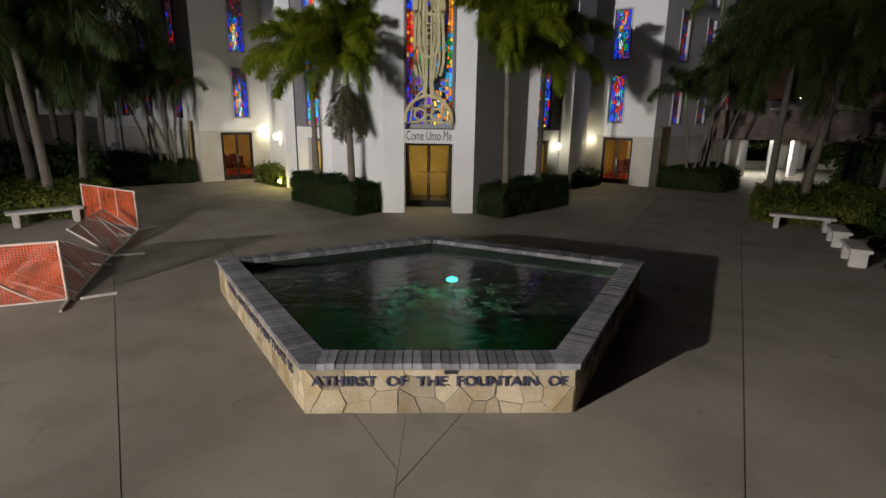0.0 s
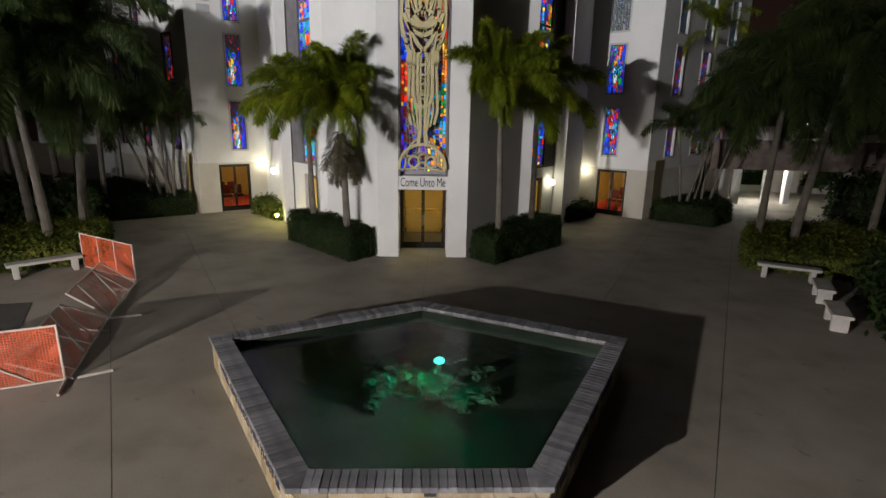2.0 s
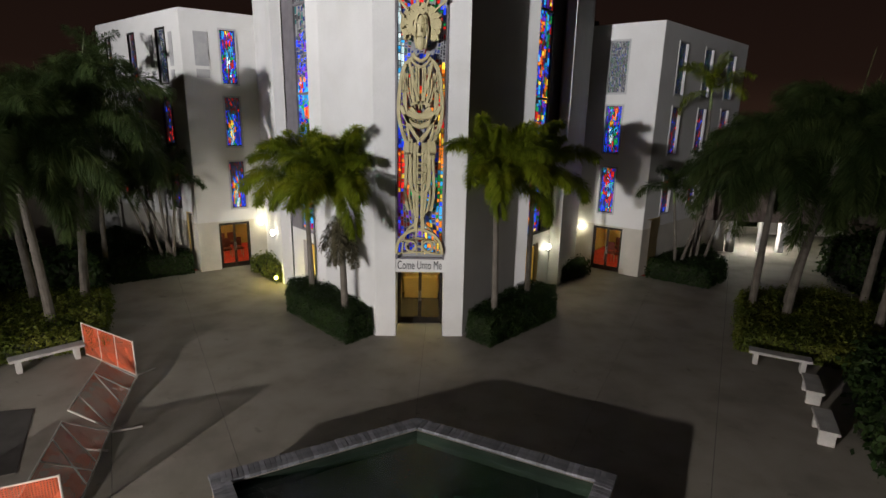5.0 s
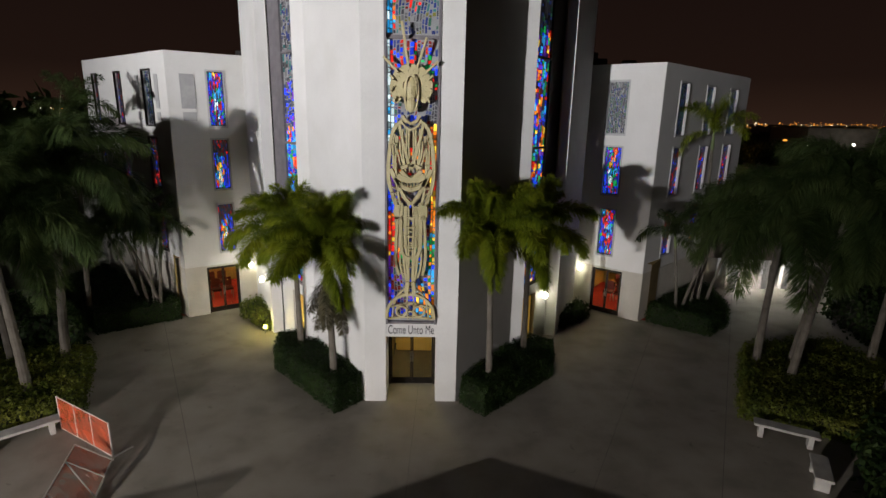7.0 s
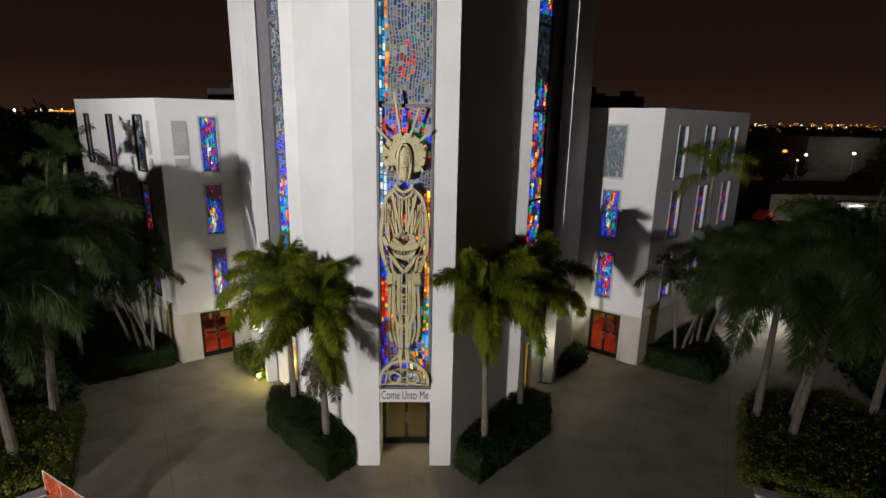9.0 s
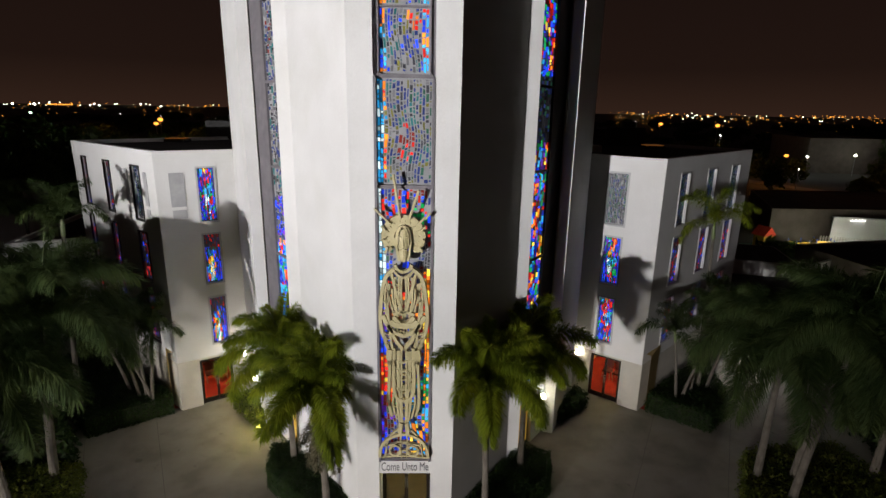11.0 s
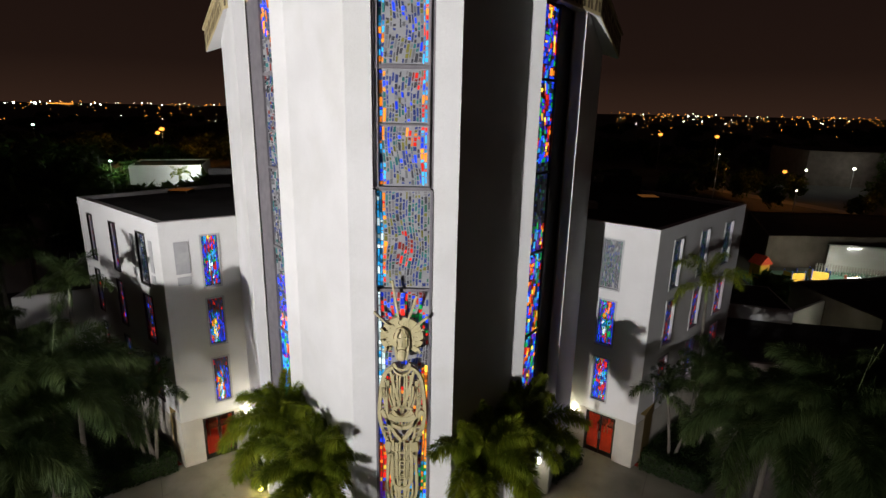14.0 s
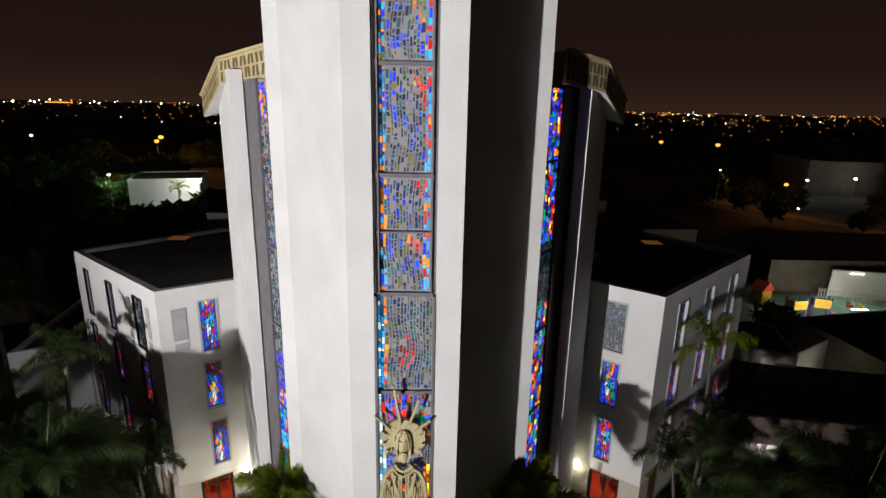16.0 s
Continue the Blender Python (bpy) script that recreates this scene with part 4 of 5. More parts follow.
# ---- statue on the tall window ----
def ribbon(bm, pts, w, y0=-0.10, d=0.09):
    """A flat cast rib along a smoothed line of (x, z) points in the window's plane."""
    fine = []
    for i in range(len(pts) - 1):
        p0, p1, p2, p3 = pts[max(i - 1, 0)], pts[i], pts[i + 1], pts[min(i + 2, len(pts) - 1)]
        for t in (0, 0.25, 0.5, 0.75):
            fine.append(tuple(0.5 * (2 * b + (c - a) * t + (2 * a - 5 * b + 4 * c - e) * t * t + (-a + 3 * b - 3 * c + e) * t ** 3) for a, b, c, e in zip(p0, p1, p2, p3)))
    fine.append(pts[-1])
    rings = []
    for i, (x, z) in enumerate(fine):
        a, b = fine[max(i - 1, 0)], fine[min(i + 1, len(fine) - 1)]
        t = Vector((b[0] - a[0], b[1] - a[1])).normalized()
        n = Vector((-t.y, t.x)) * w * 0.68
        cx = C(0, 0)[0] - 0.02 + x
        rings.append([bm.verts.new(p) for p in ((cx + n.x, 16.85 + y0 + d, z + n.y), (cx - n.x, 16.85 + y0 + d, z - n.y), (cx - n.x * 0.7, 16.85 + y0, z - n.y * 0.7), (cx + n.x * 0.7, 16.85 + y0, z + n.y * 0.7))])
    for r, q in zip(rings, rings[1:]):
        for k in range(4):
            bm.faces.new((r[k], r[(k + 1) % 4], q[(k + 1) % 4], q[k]))
    bm.faces.new(rings[0][::-1])
    bm.faces.new(rings[-1])


def arc(cx, cz, r, a0, a1, n=9, sx=1.0):
    return [(cx + sx * r * math.cos(radians(a0 + (a1 - a0) * i / (n - 1))), cz + r * math.sin(radians(a0 + (a1 - a0) * i / (n - 1)))) for i in range(n)]


bm = bmesh.new()
srng = random.Random(4)
for sg in (-1, 1):
    ribbon(bm, [(sg * 0.15, 9.05), (sg * 0.50, 8.72), (sg * 0.64, 8.0), (sg * 0.66, 7.3), (sg * 0.52, 6.75), (sg * 0.40, 6.45)], 0.10)
    ribbon(bm, [(sg * 0.40, 8.55), (sg * 0.46, 7.9), (sg * 0.42, 7.3), (sg * 0.36, 6.75), (sg * 0.30, 6.5)], 0.07)
    ribbon(bm, [(sg * 0.34, 8.85), (sg * 0.22, 8.3), (sg * 0.06, 7.75), (sg * 0.0, 7.5)], 0.08, -0.12)
    ribbon(bm, [(sg * 0.06, 8.72), (sg * 0.07, 8.3), (sg * 0.05, 7.9)], 0.05)
    ribbon(bm, [(sg * 0.33, 8.4), (sg * 0.30, 8.0), (sg * 0.16, 7.55)], 0.05)
    ribbon(bm, [(sg * 0.48, 8.6), (sg * 0.40, 8.1), (sg * 0.30, 7.7)], 0.045)
    for z0 in (8.5, 8.28, 8.06, 7.84):
        ribbon(bm, [(sg * 0.06, z0), (sg * 0.20, z0 + 0.04)], 0.035)
    ribbon(bm, [(sg * 0.52, 8.5), (sg * 0.53, 8.0), (sg * 0.50, 7.6)], 0.05)
    ribbon(bm, [(sg * 0.60, 7.6), (sg * 0.36, 7.15), (sg * 0.0, 6.98)], 0.12, -0.13)
    ribbon(bm, [(sg * 0.45, 7.35), (sg * 0.24, 6.85), (sg * 0.0, 6.55)], 0.10, -0.13)
    ribbon(bm, [(sg * 0.30, 7.55), (sg * 0.12, 7.35), (sg * 0.0, 7.32)], 0.12)
    # hands
    ribbon(bm, [(sg * 0.38, 6.55), (sg * 0.42, 6.3), (sg * 0.36, 6.12)], 0.16, -0.16, 0.14)
    for f in range(4):
        ribbon(bm, [(sg * (0.30 + 0.05 * f), 6.22), (sg * (0.27 + 0.055 * f), 5.98 + 0.03 * abs(f - 1.5))], 0.036, -0.16, 0.12)
    # skirt
    ribbon(bm, [(sg * 0.40, 6.1), (sg * 0.44, 5.4), (sg * 0.45, 4.8), (sg * 0.36, 4.35)], 0.08)
    ribbon(bm, [(sg * 0.28, 6.6), (sg * 0.30, 5.9), (sg * 0.30, 5.3), (sg * 0.20, 4.98), (sg * 0.0, 4.88)], 0.09, -0.13)
    ribbon(bm, [(sg * 0.32, 5.1), (sg * 0.32, 4.7), (sg * 0.22, 4.28)], 0.055)
    ribbon(bm, [(sg * 0.18, 6.5), (sg * 0.19, 5.8), (sg * 0.17, 5.2)], 0.05)
    ribbon(bm, [(sg * 0.18, 4.95), (sg * 0.17, 4.5), (sg * 0.10, 4.1)], 0.06)
    ribbon(bm, [(sg * 0.07, 6.6), (sg * 0.07, 5.6), (sg * 0.06, 4.6), (sg * 0.05, 4.0)], 0.05)
    ribbon(bm, [(sg * 0.08, 4.15), (sg * 0.12, 3.9), (sg * 0.10, 3.72)], 0.11, -0.16, 0.13)
    # globe under the feet
    ribbon(bm, arc(0, 2.95, 0.22, 20, 160, 7) if sg > 0 else arc(0, 2.95, 0.5, 35, 145, 7), 0.05)
    ribbon(bm, arc(sg * 0.27, 3.18, 0.17, 0, 360, 13), 0.055, -0.13)
    ribbon(bm, [(sg * 0.05, 3.95), (sg * 0.10, 3.5), (sg * 0.08, 2.9)], 0.04)
    ribbon(bm, [(sg * 0.12, 3.95), (sg * 0.45, 3.6), (sg * 0.58, 2.9)], 0.045)
    # collar and hair
    ribbon(bm, [(sg * 0.24, 9.12), (sg * 0.16, 8.98), (0, 8.90)], 0.08, -0.15)
    ribbon(bm, [(sg * 0.30, 9.0), (sg * 0.18, 8.82), (0, 8.72)], 0.06, -0.13)
    ribbon(bm, [(0, 10.22), (sg * 0.13, 10.14), (sg * 0.19, 9.85), (sg * 0.17, 9.5), (sg * 0.12, 9.25)], 0.06, -0.20, 0.16)
    for z0 in (8.35, 8.05, 7.75):
        ribbon(bm, [(sg * 0.40, z0), (sg * 0.60, z0 - 0.05)], 0.04)
    for z0 in (7.0, 6.85, 6.7):
        ribbon(bm, [(sg * 0.42, z0), (sg * 0.58, z0 + 0.06)], 0.04)
ribbon(bm, arc(0, 3.0, 0.74, -5, 185, 15, 1.0), 0.085, -0.13)
ribbon(bm, [(-0.66, 3.3), (0, 3.42), (0.66, 3.3)], 0.045)
ribbon(bm, [(-0.70, 2.92), (0, 2.98), (0.70, 2.92)], 0.05)
for k in range(26):
    z = 4.25 + k * 0.088
    x0 = srng.choice((-0.30, -0.17, -0.07, 0.06, 0.17))
    ribbon(bm, [(x0, z), (x0 + 0.12, z + srng.uniform(-0.03, 0.03))], 0.035)
for k in range(9):
    x0 = -0.36 + 0.09 * k
    ribbon(bm, [(x0, 7.05 + 1.2 * x0 * x0), (x0, 7.25 + 1.0 * x0 * x0)], 0.03)
# halo: two rings, plates between them and rays
ribbon(bm, arc(0, 9.92, 0.555, -50, 230, 29), 0.10)
ribbon(bm, arc(0, 9.92, 0.29, -60, 240, 21), 0.09)
for a in range(-48, 232, 20):
    ca, sa = math.cos(radians(a)), math.sin(radians(a))
    ribbon(bm, [(0.28 * ca, 9.92 + 0.28 * sa), (0.55 * ca, 9.92 + 0.55 * sa)], 0.135, -0.09, 0.075)
for a, r1 in ((99, 1.72), (72, 1.35), (42, 1.0), (20, 0.86), (-8, 0.80), (-32, 0.82), (135, 1.10), (160, 0.86), (188, 0.80), (214, 0.80)):
    ca, sa = math.cos(radians(a)), math.sin(radians(a))
    ribbon(bm, [(0.52 * ca, 9.92 + 0.52 * sa), (r1 * ca * (0.75 if abs(ca) > 0.8 else 1), 9.92 + r1 * sa)], 0.055, -0.20, 0.06)
ribbon(bm, arc(0, 9.92, 0.49, -50, 230, 29), 0.075, -0.095, 0.08)
ribbon(bm, arc(0, 9.92, 0.35, -60, 240, 21), 0.06, -0.095, 0.08)
ribbon(bm, [(-0.40, 7.42), (-0.2, 7.30), (0.2, 7.30), (0.40, 7.42)], 0.16, -0.12, 0.10)
ribbon(bm, [(-0.30, 7.62), (0, 7.72), (0.30, 7.62)], 0.09, -0.12, 0.10)
for x0 in (-0.24, -0.13, 0.13, 0.24):
    ribbon(bm, [(x0, 8.75), (x0 * 1.05, 8.2), (x0 * 0.8, 7.7)], 0.05, -0.11, 0.09)
    ribbon(bm, [(x0, 6.5), (x0 * 1.1, 5.6), (x0 * 0.9, 4.9), (x0 * 0.6, 4.2)], 0.055, -0.11, 0.09)
for z0 in (6.2, 5.9, 5.62, 5.3):
    ribbon(bm, [(-0.26, z0), (0, z0 - 0.05), (0.26, z0)], 0.05, -0.11, 0.09)
# head, beard and torso plates
hx = C(0, 0)[0] - 0.02
made = bmesh.ops.create_uvsphere(bm, u_segments=18, v_segments=14, radius=1.0)
for v in made["verts"]:
    v.co = Vector((hx + v.co.x * 0.18, 16.76 + v.co.y * 0.17, 9.82 + v.co.z * 0.38))
made = bmesh.ops.create_uvsphere(bm, u_segments=12, v_segments=8, radius=1.0)
for v in made["verts"]:
    v.co = Vector((hx + v.co.x * 0.15, 16.70 + v.co.y * 0.12, 9.42 + v.co.z * 0.22))
rod(bm, (hx, 16.62, 9.90), (hx, 16.585, 9.70), 0.025, 6, 0.035)
for sg in (-1, 1):
    ribbon(bm, [(sg * 0.03, 9.93), (sg * 0.13, 9.95)], 0.035, -0.27, 0.10)
    ribbon(bm, [(sg * 0.06, 10.2), (sg * 0.14, 10.0), (sg * 0.15, 9.7)], 0.03, -0.25, 0.10)
ribbon(bm, [(-0.09, 9.56), (0.0, 9.60), (0.09, 9.56)], 0.03, -0.27, 0.10)
statue = tagged(part("statue", bm, M["statue"]), "gold-beige openwork cast figure with a rayed halo", "statue")


# ---- palms ----
def frond_mesh(seed, length, lift, fall, leaf, stations, round_):
    """An arching palm leaf: a rib along +x with narrow drooping leaflets round it."""
    rng = random.Random(seed)
    vs, fs = [], []
    p, step = Vector((0, 0, 0)), length / stations
    prev = None
    for i in range(stations + 1):
        t = i / stations
        e = radians(lift + (fall - lift) * t ** 1.25)
        d = Vector((math.cos(e), 0, math.sin(e)))
        up = Vector((-d.z, 0, d.x))
        r = 0.022 * (1 - 0.85 * t)
        ring = [len(vs), len(vs) + 1, len(vs) + 2]
        vs += [p + Vector((0, r, 0)), p + up * r, p + Vector((0, -r, 0))]
        if prev:
            fs += [(prev[k], prev[(k + 1) % 3], ring[(k + 1) % 3], ring[k]) for k in range(3)]
        prev = ring
        if t > 0.10:
            size = leaf * (0.45 + 0.85 * math.sin(math.pi * min(1, 0.12 + 0.80 * t))) * 0.85
            for k in range(round_):
                for sg in (-1, 1):
                    a = radians(rng.uniform(-60, 65))
                    side = (Vector((0, sg, 0)) * math.cos(a) + up * math.sin(a)).normalized()
                    way = (side * rng.uniform(0.75, 1.0) + d * rng.uniform(0.45, 0.8)).normalized()
                    ln = size * rng.uniform(0.75, 1.15)
                    tip = p + way * ln - Vector((0, 0, 1)) * ln * rng.uniform(0.18, 0.5)
                    mid_ = p + way * ln * 0.5 - Vector((0, 0, 0.03))
                    wd = way.cross(Vector((0, 0, 1))).normalized() * 0.0115 + up * rng.uniform(-0.008, 0.008)
                    b0 = len(vs)
                    q = p + d * rng.uniform(0, step)
                    vs += [q, mid_ + wd, tip, mid_ - wd]
                    fs.append((b0, b0 + 1, b0 + 2, b0 + 3))
        p = p + d * step
    return vs, fs


def fronds_of(mat, seed, length, leaf, stations, round_):
    out = []
    for k, (lift, fall) in enumerate(((70, -34), (56, -66), (30, -82), (80, 8), (4, -86))):
        tmp = part("frond_shape", frond_mesh(seed + k, length, lift, fall, leaf, stations, round_), mat)
        out.append(tmp.data)
        bpy.data.objects.remove(tmp)
    return out


HANG = part("frond_shape", frond_mesh(430, 1.6, 6, -12, 0.36, 48, 4), M["deadleaf"])
DEAD = HANG.data
bpy.data.objects.remove(HANG)
FRONDS = {
    "front": fronds_of(M["palm"], 100, 2.5, 0.50, 72, 9),
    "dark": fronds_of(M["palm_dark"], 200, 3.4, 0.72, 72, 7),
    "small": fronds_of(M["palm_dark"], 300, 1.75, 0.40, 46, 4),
    "mid": fronds_of(M["palm"], 500, 2.2, 0.42, 46, 4),
}


def palm(base, top, kind, n, seed, label, group, r=0.12, dead=0, shaft=0.75, spear=True, trunk_mat="trunk"):
    rng = random.Random(seed)
    base, top = Vector(base), Vector(top)
    t = thing("palm_tree", label, "palm tree", group, place=tuple(base))
    vs, fs, seg, rings = [], [], 10, 26
    h = top - base
    for i in range(rings + 1):
        k = i / rings
        c = Vector((h.x * k ** 1.4, h.y * k ** 1.4, h.z * k))
        rad = r * (1.25 - 0.45 * k + 0.30 * math.exp(-14 * k)) * (1.03 if i % 2 else 0.97)
        vs += [c + Vector((rad * math.cos(6.283 * s / seg), rad * math.sin(6.283 * s / seg), 0)) for s in range(seg)]
        if i:
            b = (i - 1) * seg
            fs += [(b + s, b + (s + 1) % seg, b + seg + (s + 1) % seg, b + seg + s) for s in range(seg)]
    part("trunk", (vs, fs), M[trunk_mat], t, "ringed grey palm trunk")
    lean = Vector((h.x * 1.4, h.y * 1.4, h.z)).normalized()
    bm = bmesh.new()
    rod(bm, h - lean * 0.02, h + lean * shaft * 0.55, r * 1.02, 12, r * 0.92)
    rod(bm, h + lean * shaft * 0.55, h + lean * shaft, r * 0.92, 12, r * 0.45)
    part("crownshaft", bm, M["shaft"], t, "smooth green crownshaft")
    hub = h + lean * shaft * 0.92
    for k in range(n):
        az = 137.5 * k + rng.uniform(-18, 18)
        mesh = FRONDS[kind][((0, 0, 1, 1, 2, 2, 4, 4) if kind == "dark" else (3, 3, 3, 0, 0, 1, 1, 2))[min(7, int(8 * k / n))]]
        tilt = 18 - 28 * k / n + rng.uniform(-10, 10)
        sc = rng.uniform(0.86, 1.08) * (0.85 if k < n * 0.2 else 1)
        share("frond", mesh, Matrix.Translation(hub) @ pose(0, 0, 0, rng.uniform(-12, 12), -tilt, az) @ Matrix.Diagonal((sc, sc, sc, 1)), t)
    for k in range(dead):
        share("dead_frond", DEAD, Matrix.Translation(h + lean * (0.25 - 0.55 * k / dead)) @ pose(0, 0, 0, rng.uniform(-10, 10), 70 + rng.uniform(-14, 12), 137.5 * k + rng.uniform(-20, 20)), t, "dry brown hanging frond")
    if spear:
        reach = 2.9 if kind == "dark" else 1.5
        part("spear_leaf", rod(bmesh.new(), hub, hub + lean * reach + Vector((rng.uniform(-0.3, 0.3), rng.uniform(-0.2, 0.2), 0)), 0.02, 6, 0.004), M["shaft"], t, "unopened pale spear leaf")
    return t


FL = "lit green plumed palm rising from a clipped hedge"
palm((-3.02, 17.15, 0), (-3.12, 17.1, 4.05), "front", 24, 1, FL, "palms by the portal", 0.11, dead=7)
palm((-4.75, 19.5, 0), (-4.80, 19.4, 4.1), "front", 23, 2, FL, "palms by the portal", 0.10)
palm((2.12, 17.2, 0), (2.0, 17.15, 4.5), "front", 24, 3, FL, "palms by the portal", 0.10)
palm((3.55, 19.3, 0), (3.52, 19.2, 4.4), "front", 23, 4, FL, "palms by the portal", 0.10)
DL = "dark feathery palm with a pale leaning trunk in a planter"
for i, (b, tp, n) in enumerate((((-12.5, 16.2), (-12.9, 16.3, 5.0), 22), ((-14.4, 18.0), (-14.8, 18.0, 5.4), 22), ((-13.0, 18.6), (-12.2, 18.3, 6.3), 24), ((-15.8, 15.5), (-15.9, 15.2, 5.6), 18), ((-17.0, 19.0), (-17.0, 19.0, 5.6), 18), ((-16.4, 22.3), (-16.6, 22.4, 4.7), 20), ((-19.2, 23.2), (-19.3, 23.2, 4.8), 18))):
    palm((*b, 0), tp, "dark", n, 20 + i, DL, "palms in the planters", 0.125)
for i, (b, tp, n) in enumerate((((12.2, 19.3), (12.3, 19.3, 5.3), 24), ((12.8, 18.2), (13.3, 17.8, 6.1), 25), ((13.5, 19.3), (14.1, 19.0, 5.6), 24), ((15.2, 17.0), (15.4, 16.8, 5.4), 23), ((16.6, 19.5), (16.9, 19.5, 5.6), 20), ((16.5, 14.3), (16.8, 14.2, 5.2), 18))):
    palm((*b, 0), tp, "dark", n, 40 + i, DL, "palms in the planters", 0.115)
SL = "slender clustered palm leaning beside the white wing"
for i, (b, tp) in enumerate((((-11.9, 23.3), (-12.9, 23.0, 3.5)), ((-12.0, 23.2), (-11.5, 22.9, 3.7)), ((-12.3, 23.4), (-12.2, 22.9, 4.1)), ((-12.6, 23.5), (-13.4, 23.4, 3.9)), ((-13.2, 23.9), (-14.2, 23.8, 3.6)))):
    palm((*b, 0), tp, "small", 11, 60 + i, SL, "clustered palms by the wings", 0.065, shaft=0.5, spear=False)
for i, (b, tp) in enumerate((((11.4, 24.4), (10.8, 24.0, 3.7)), ((11.6, 24.5), (12.4, 24.0, 3.9)), ((12.3, 25.0), (12.2, 24.5, 4.3)), ((13.1, 25.3), (13.8, 25.0, 3.8)), ((12.8, 25.4), (13.0, 25.2, 4.5)))):
    palm((*b, 0), tp, "small", 11, 70 + i, SL, "clustered palms by the wings", 0.065, shaft=0.5, spear=False)
palm((-14.6, 22.4, 0), (-14.2, 22.6, 8.3), "small", 11, 80, "tall thin palm topping the wing's parapet", "tall palms", 0.09)
palm((12.9, 25.7, 0), (12.7, 25.8, 7.9), "mid", 10, 81, "tall thin palm beside the wing", "tall palms", 0.08)


# ---- hedges ----
def hedge(name, poly, h, mat, seed, label, density=1500, leaf=0.031, rough=0.05):
    rng = np.random.default_rng(seed)
    t = thing(name, label, "hedge", "hedges")
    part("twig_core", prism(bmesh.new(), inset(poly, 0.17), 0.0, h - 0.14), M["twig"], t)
    pts, nor = [], []
    k = len(poly)
    area = sum(poly[i][0] * poly[(i + 1) % k][1] - poly[(i + 1) % k][0] * poly[i][1] for i in range(k))
    sg = 1 if area > 0 else -1
    for i in range(k):
        a, b = np.array(poly[i]), np.array(poly[(i + 1) % k])
        ln = float(np.linalg.norm(b - a))
        n = int(ln * h * density)
        u, z = rng.random(n), rng.random(n) * h
        nn = np.array([(b - a)[1], -(b - a)[0]]) / ln * sg
        off = rng.normal(-0.03, rough * 0.7, n) + 0.05 * np.sin(5 * ln * u + i) * np.sin(6 * z) - 0.16 * np.clip((z - h + 0.3) / 0.3, 0, 1) ** 2
        xy = a + (b - a) * u[:, None] + nn * off[:, None]
        pts.append(np.c_[xy, z])
        nor.append(np.tile([nn[0], nn[1], 0.35], (n, 1)))
    lo, hi = np.min(poly, 0), np.max(poly, 0)
    n = int((hi - lo).prod() * density)
    xy = lo + (hi - lo) * rng.random((n, 2))
    inside = np.ones(n, bool)
    for i in range(k):
        a, b = np.array(poly[i]), np.array(poly[(i + 1) % k])
        inside &= ((b - a)[0] * (xy[:, 1] - a[1]) - (b - a)[1] * (xy[:, 0] - a[0])) * sg > 0
    xy = xy[inside]
    n = len(xy)
    z = h + rng.normal(0, rough, n) - 0.02 + 0.05 * np.sin(3.1 * xy[:, 0]) * np.sin(2.7 * xy[:, 1])
    pts.append(np.c_[xy, z])
    nor.append(np.tile([0, 0, 1.0], (n, 1)))
    pts, nor = np.concatenate(pts), np.concatenate(nor)
    pts[:, 2] = np.maximum(pts[:, 2], 0.03)
    n = len(pts)
    nor = nor + rng.normal(0, 0.55, (n, 3))
    nor /= np.linalg.norm(nor, axis=1)[:, None]
    a = np.cross(nor, rng.normal(0, 1, (n, 3)))
    a /= np.linalg.norm(a, axis=1)[:, None]
    b = np.cross(nor, a)
    s = leaf * rng.uniform(0.6, 1.3, (n, 1))
    v = np.stack([pts - a * s, pts + b * s * 0.55, pts + a * s, pts - b * s * 0.55], 1).reshape(-1, 3)
    part("leaves", (v.tolist(), np.arange(4 * n).reshape(-1, 4).tolist()), mat, t, kind="stuff")
    return t


hedge("hedge", [(-5.6, 18.9), (-2.78, 15.95), (-2.05, 16.75), (-2.15, 17.2), (-4.7, 20.7), (-5.8, 20.2)], 0.95, M["hedge"], 1, "clipped dark green hedge beside the portal")
hedge("hedge", [(1.14, 16.75), (1.9, 15.97), (4.55, 18.7), (4.8, 20.0), (3.8, 20.6), (1.3, 17.2)], 0.95, M["hedge"], 2, "clipped dark green hedge beside the portal")
hedge("hedge", [(-10.35, 15.5), (-12.5, 19.3), (-22, 17.5), (-21, 10.0), (-12.9, 13.7)], 0.62, M["hedge_yellow"], 3, "yellow-lit hedge filling the planter bed", 520, 0.055, 0.10)
hedge("hedge", [(10.0, 16.25), (12.7, 14.95), (17.5, 16.8), (16.5, 21.5), (12.6, 20.9)], 0.60, M["hedge_yellow"], 4, "yellow-lit hedge filling the planter bed", 560, 0.055, 0.10)
hedge("hedge", [(-11.2, 23.45), (-13.8, 21.5), (-18.8, 25.6), (-18.0, 28.9), (-11.5, 23.75)], 0.95, M["hedge"], 5, "dark hedge along the wing wall", 600, 0.045)
hedge("hedge", [(10.0, 24.3), (12.2, 22.7), (13.7, 24.0), (14.6, 27.8), (13.9, 28.1), (10.3, 24.75)], 0.9, M["hedge"], 6, "dark hedge along the wing wall", 600, 0.045)
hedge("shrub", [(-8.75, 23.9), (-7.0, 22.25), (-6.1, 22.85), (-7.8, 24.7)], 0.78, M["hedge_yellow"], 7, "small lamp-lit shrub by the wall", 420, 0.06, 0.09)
hedge("shrub", [(5.75, 23.1), (7.45, 24.6), (7.0, 25.4), (5.7, 23.9)], 0.7, M["hedge"], 8, "small dark shrub by the wall", 420, 0.06, 0.09)
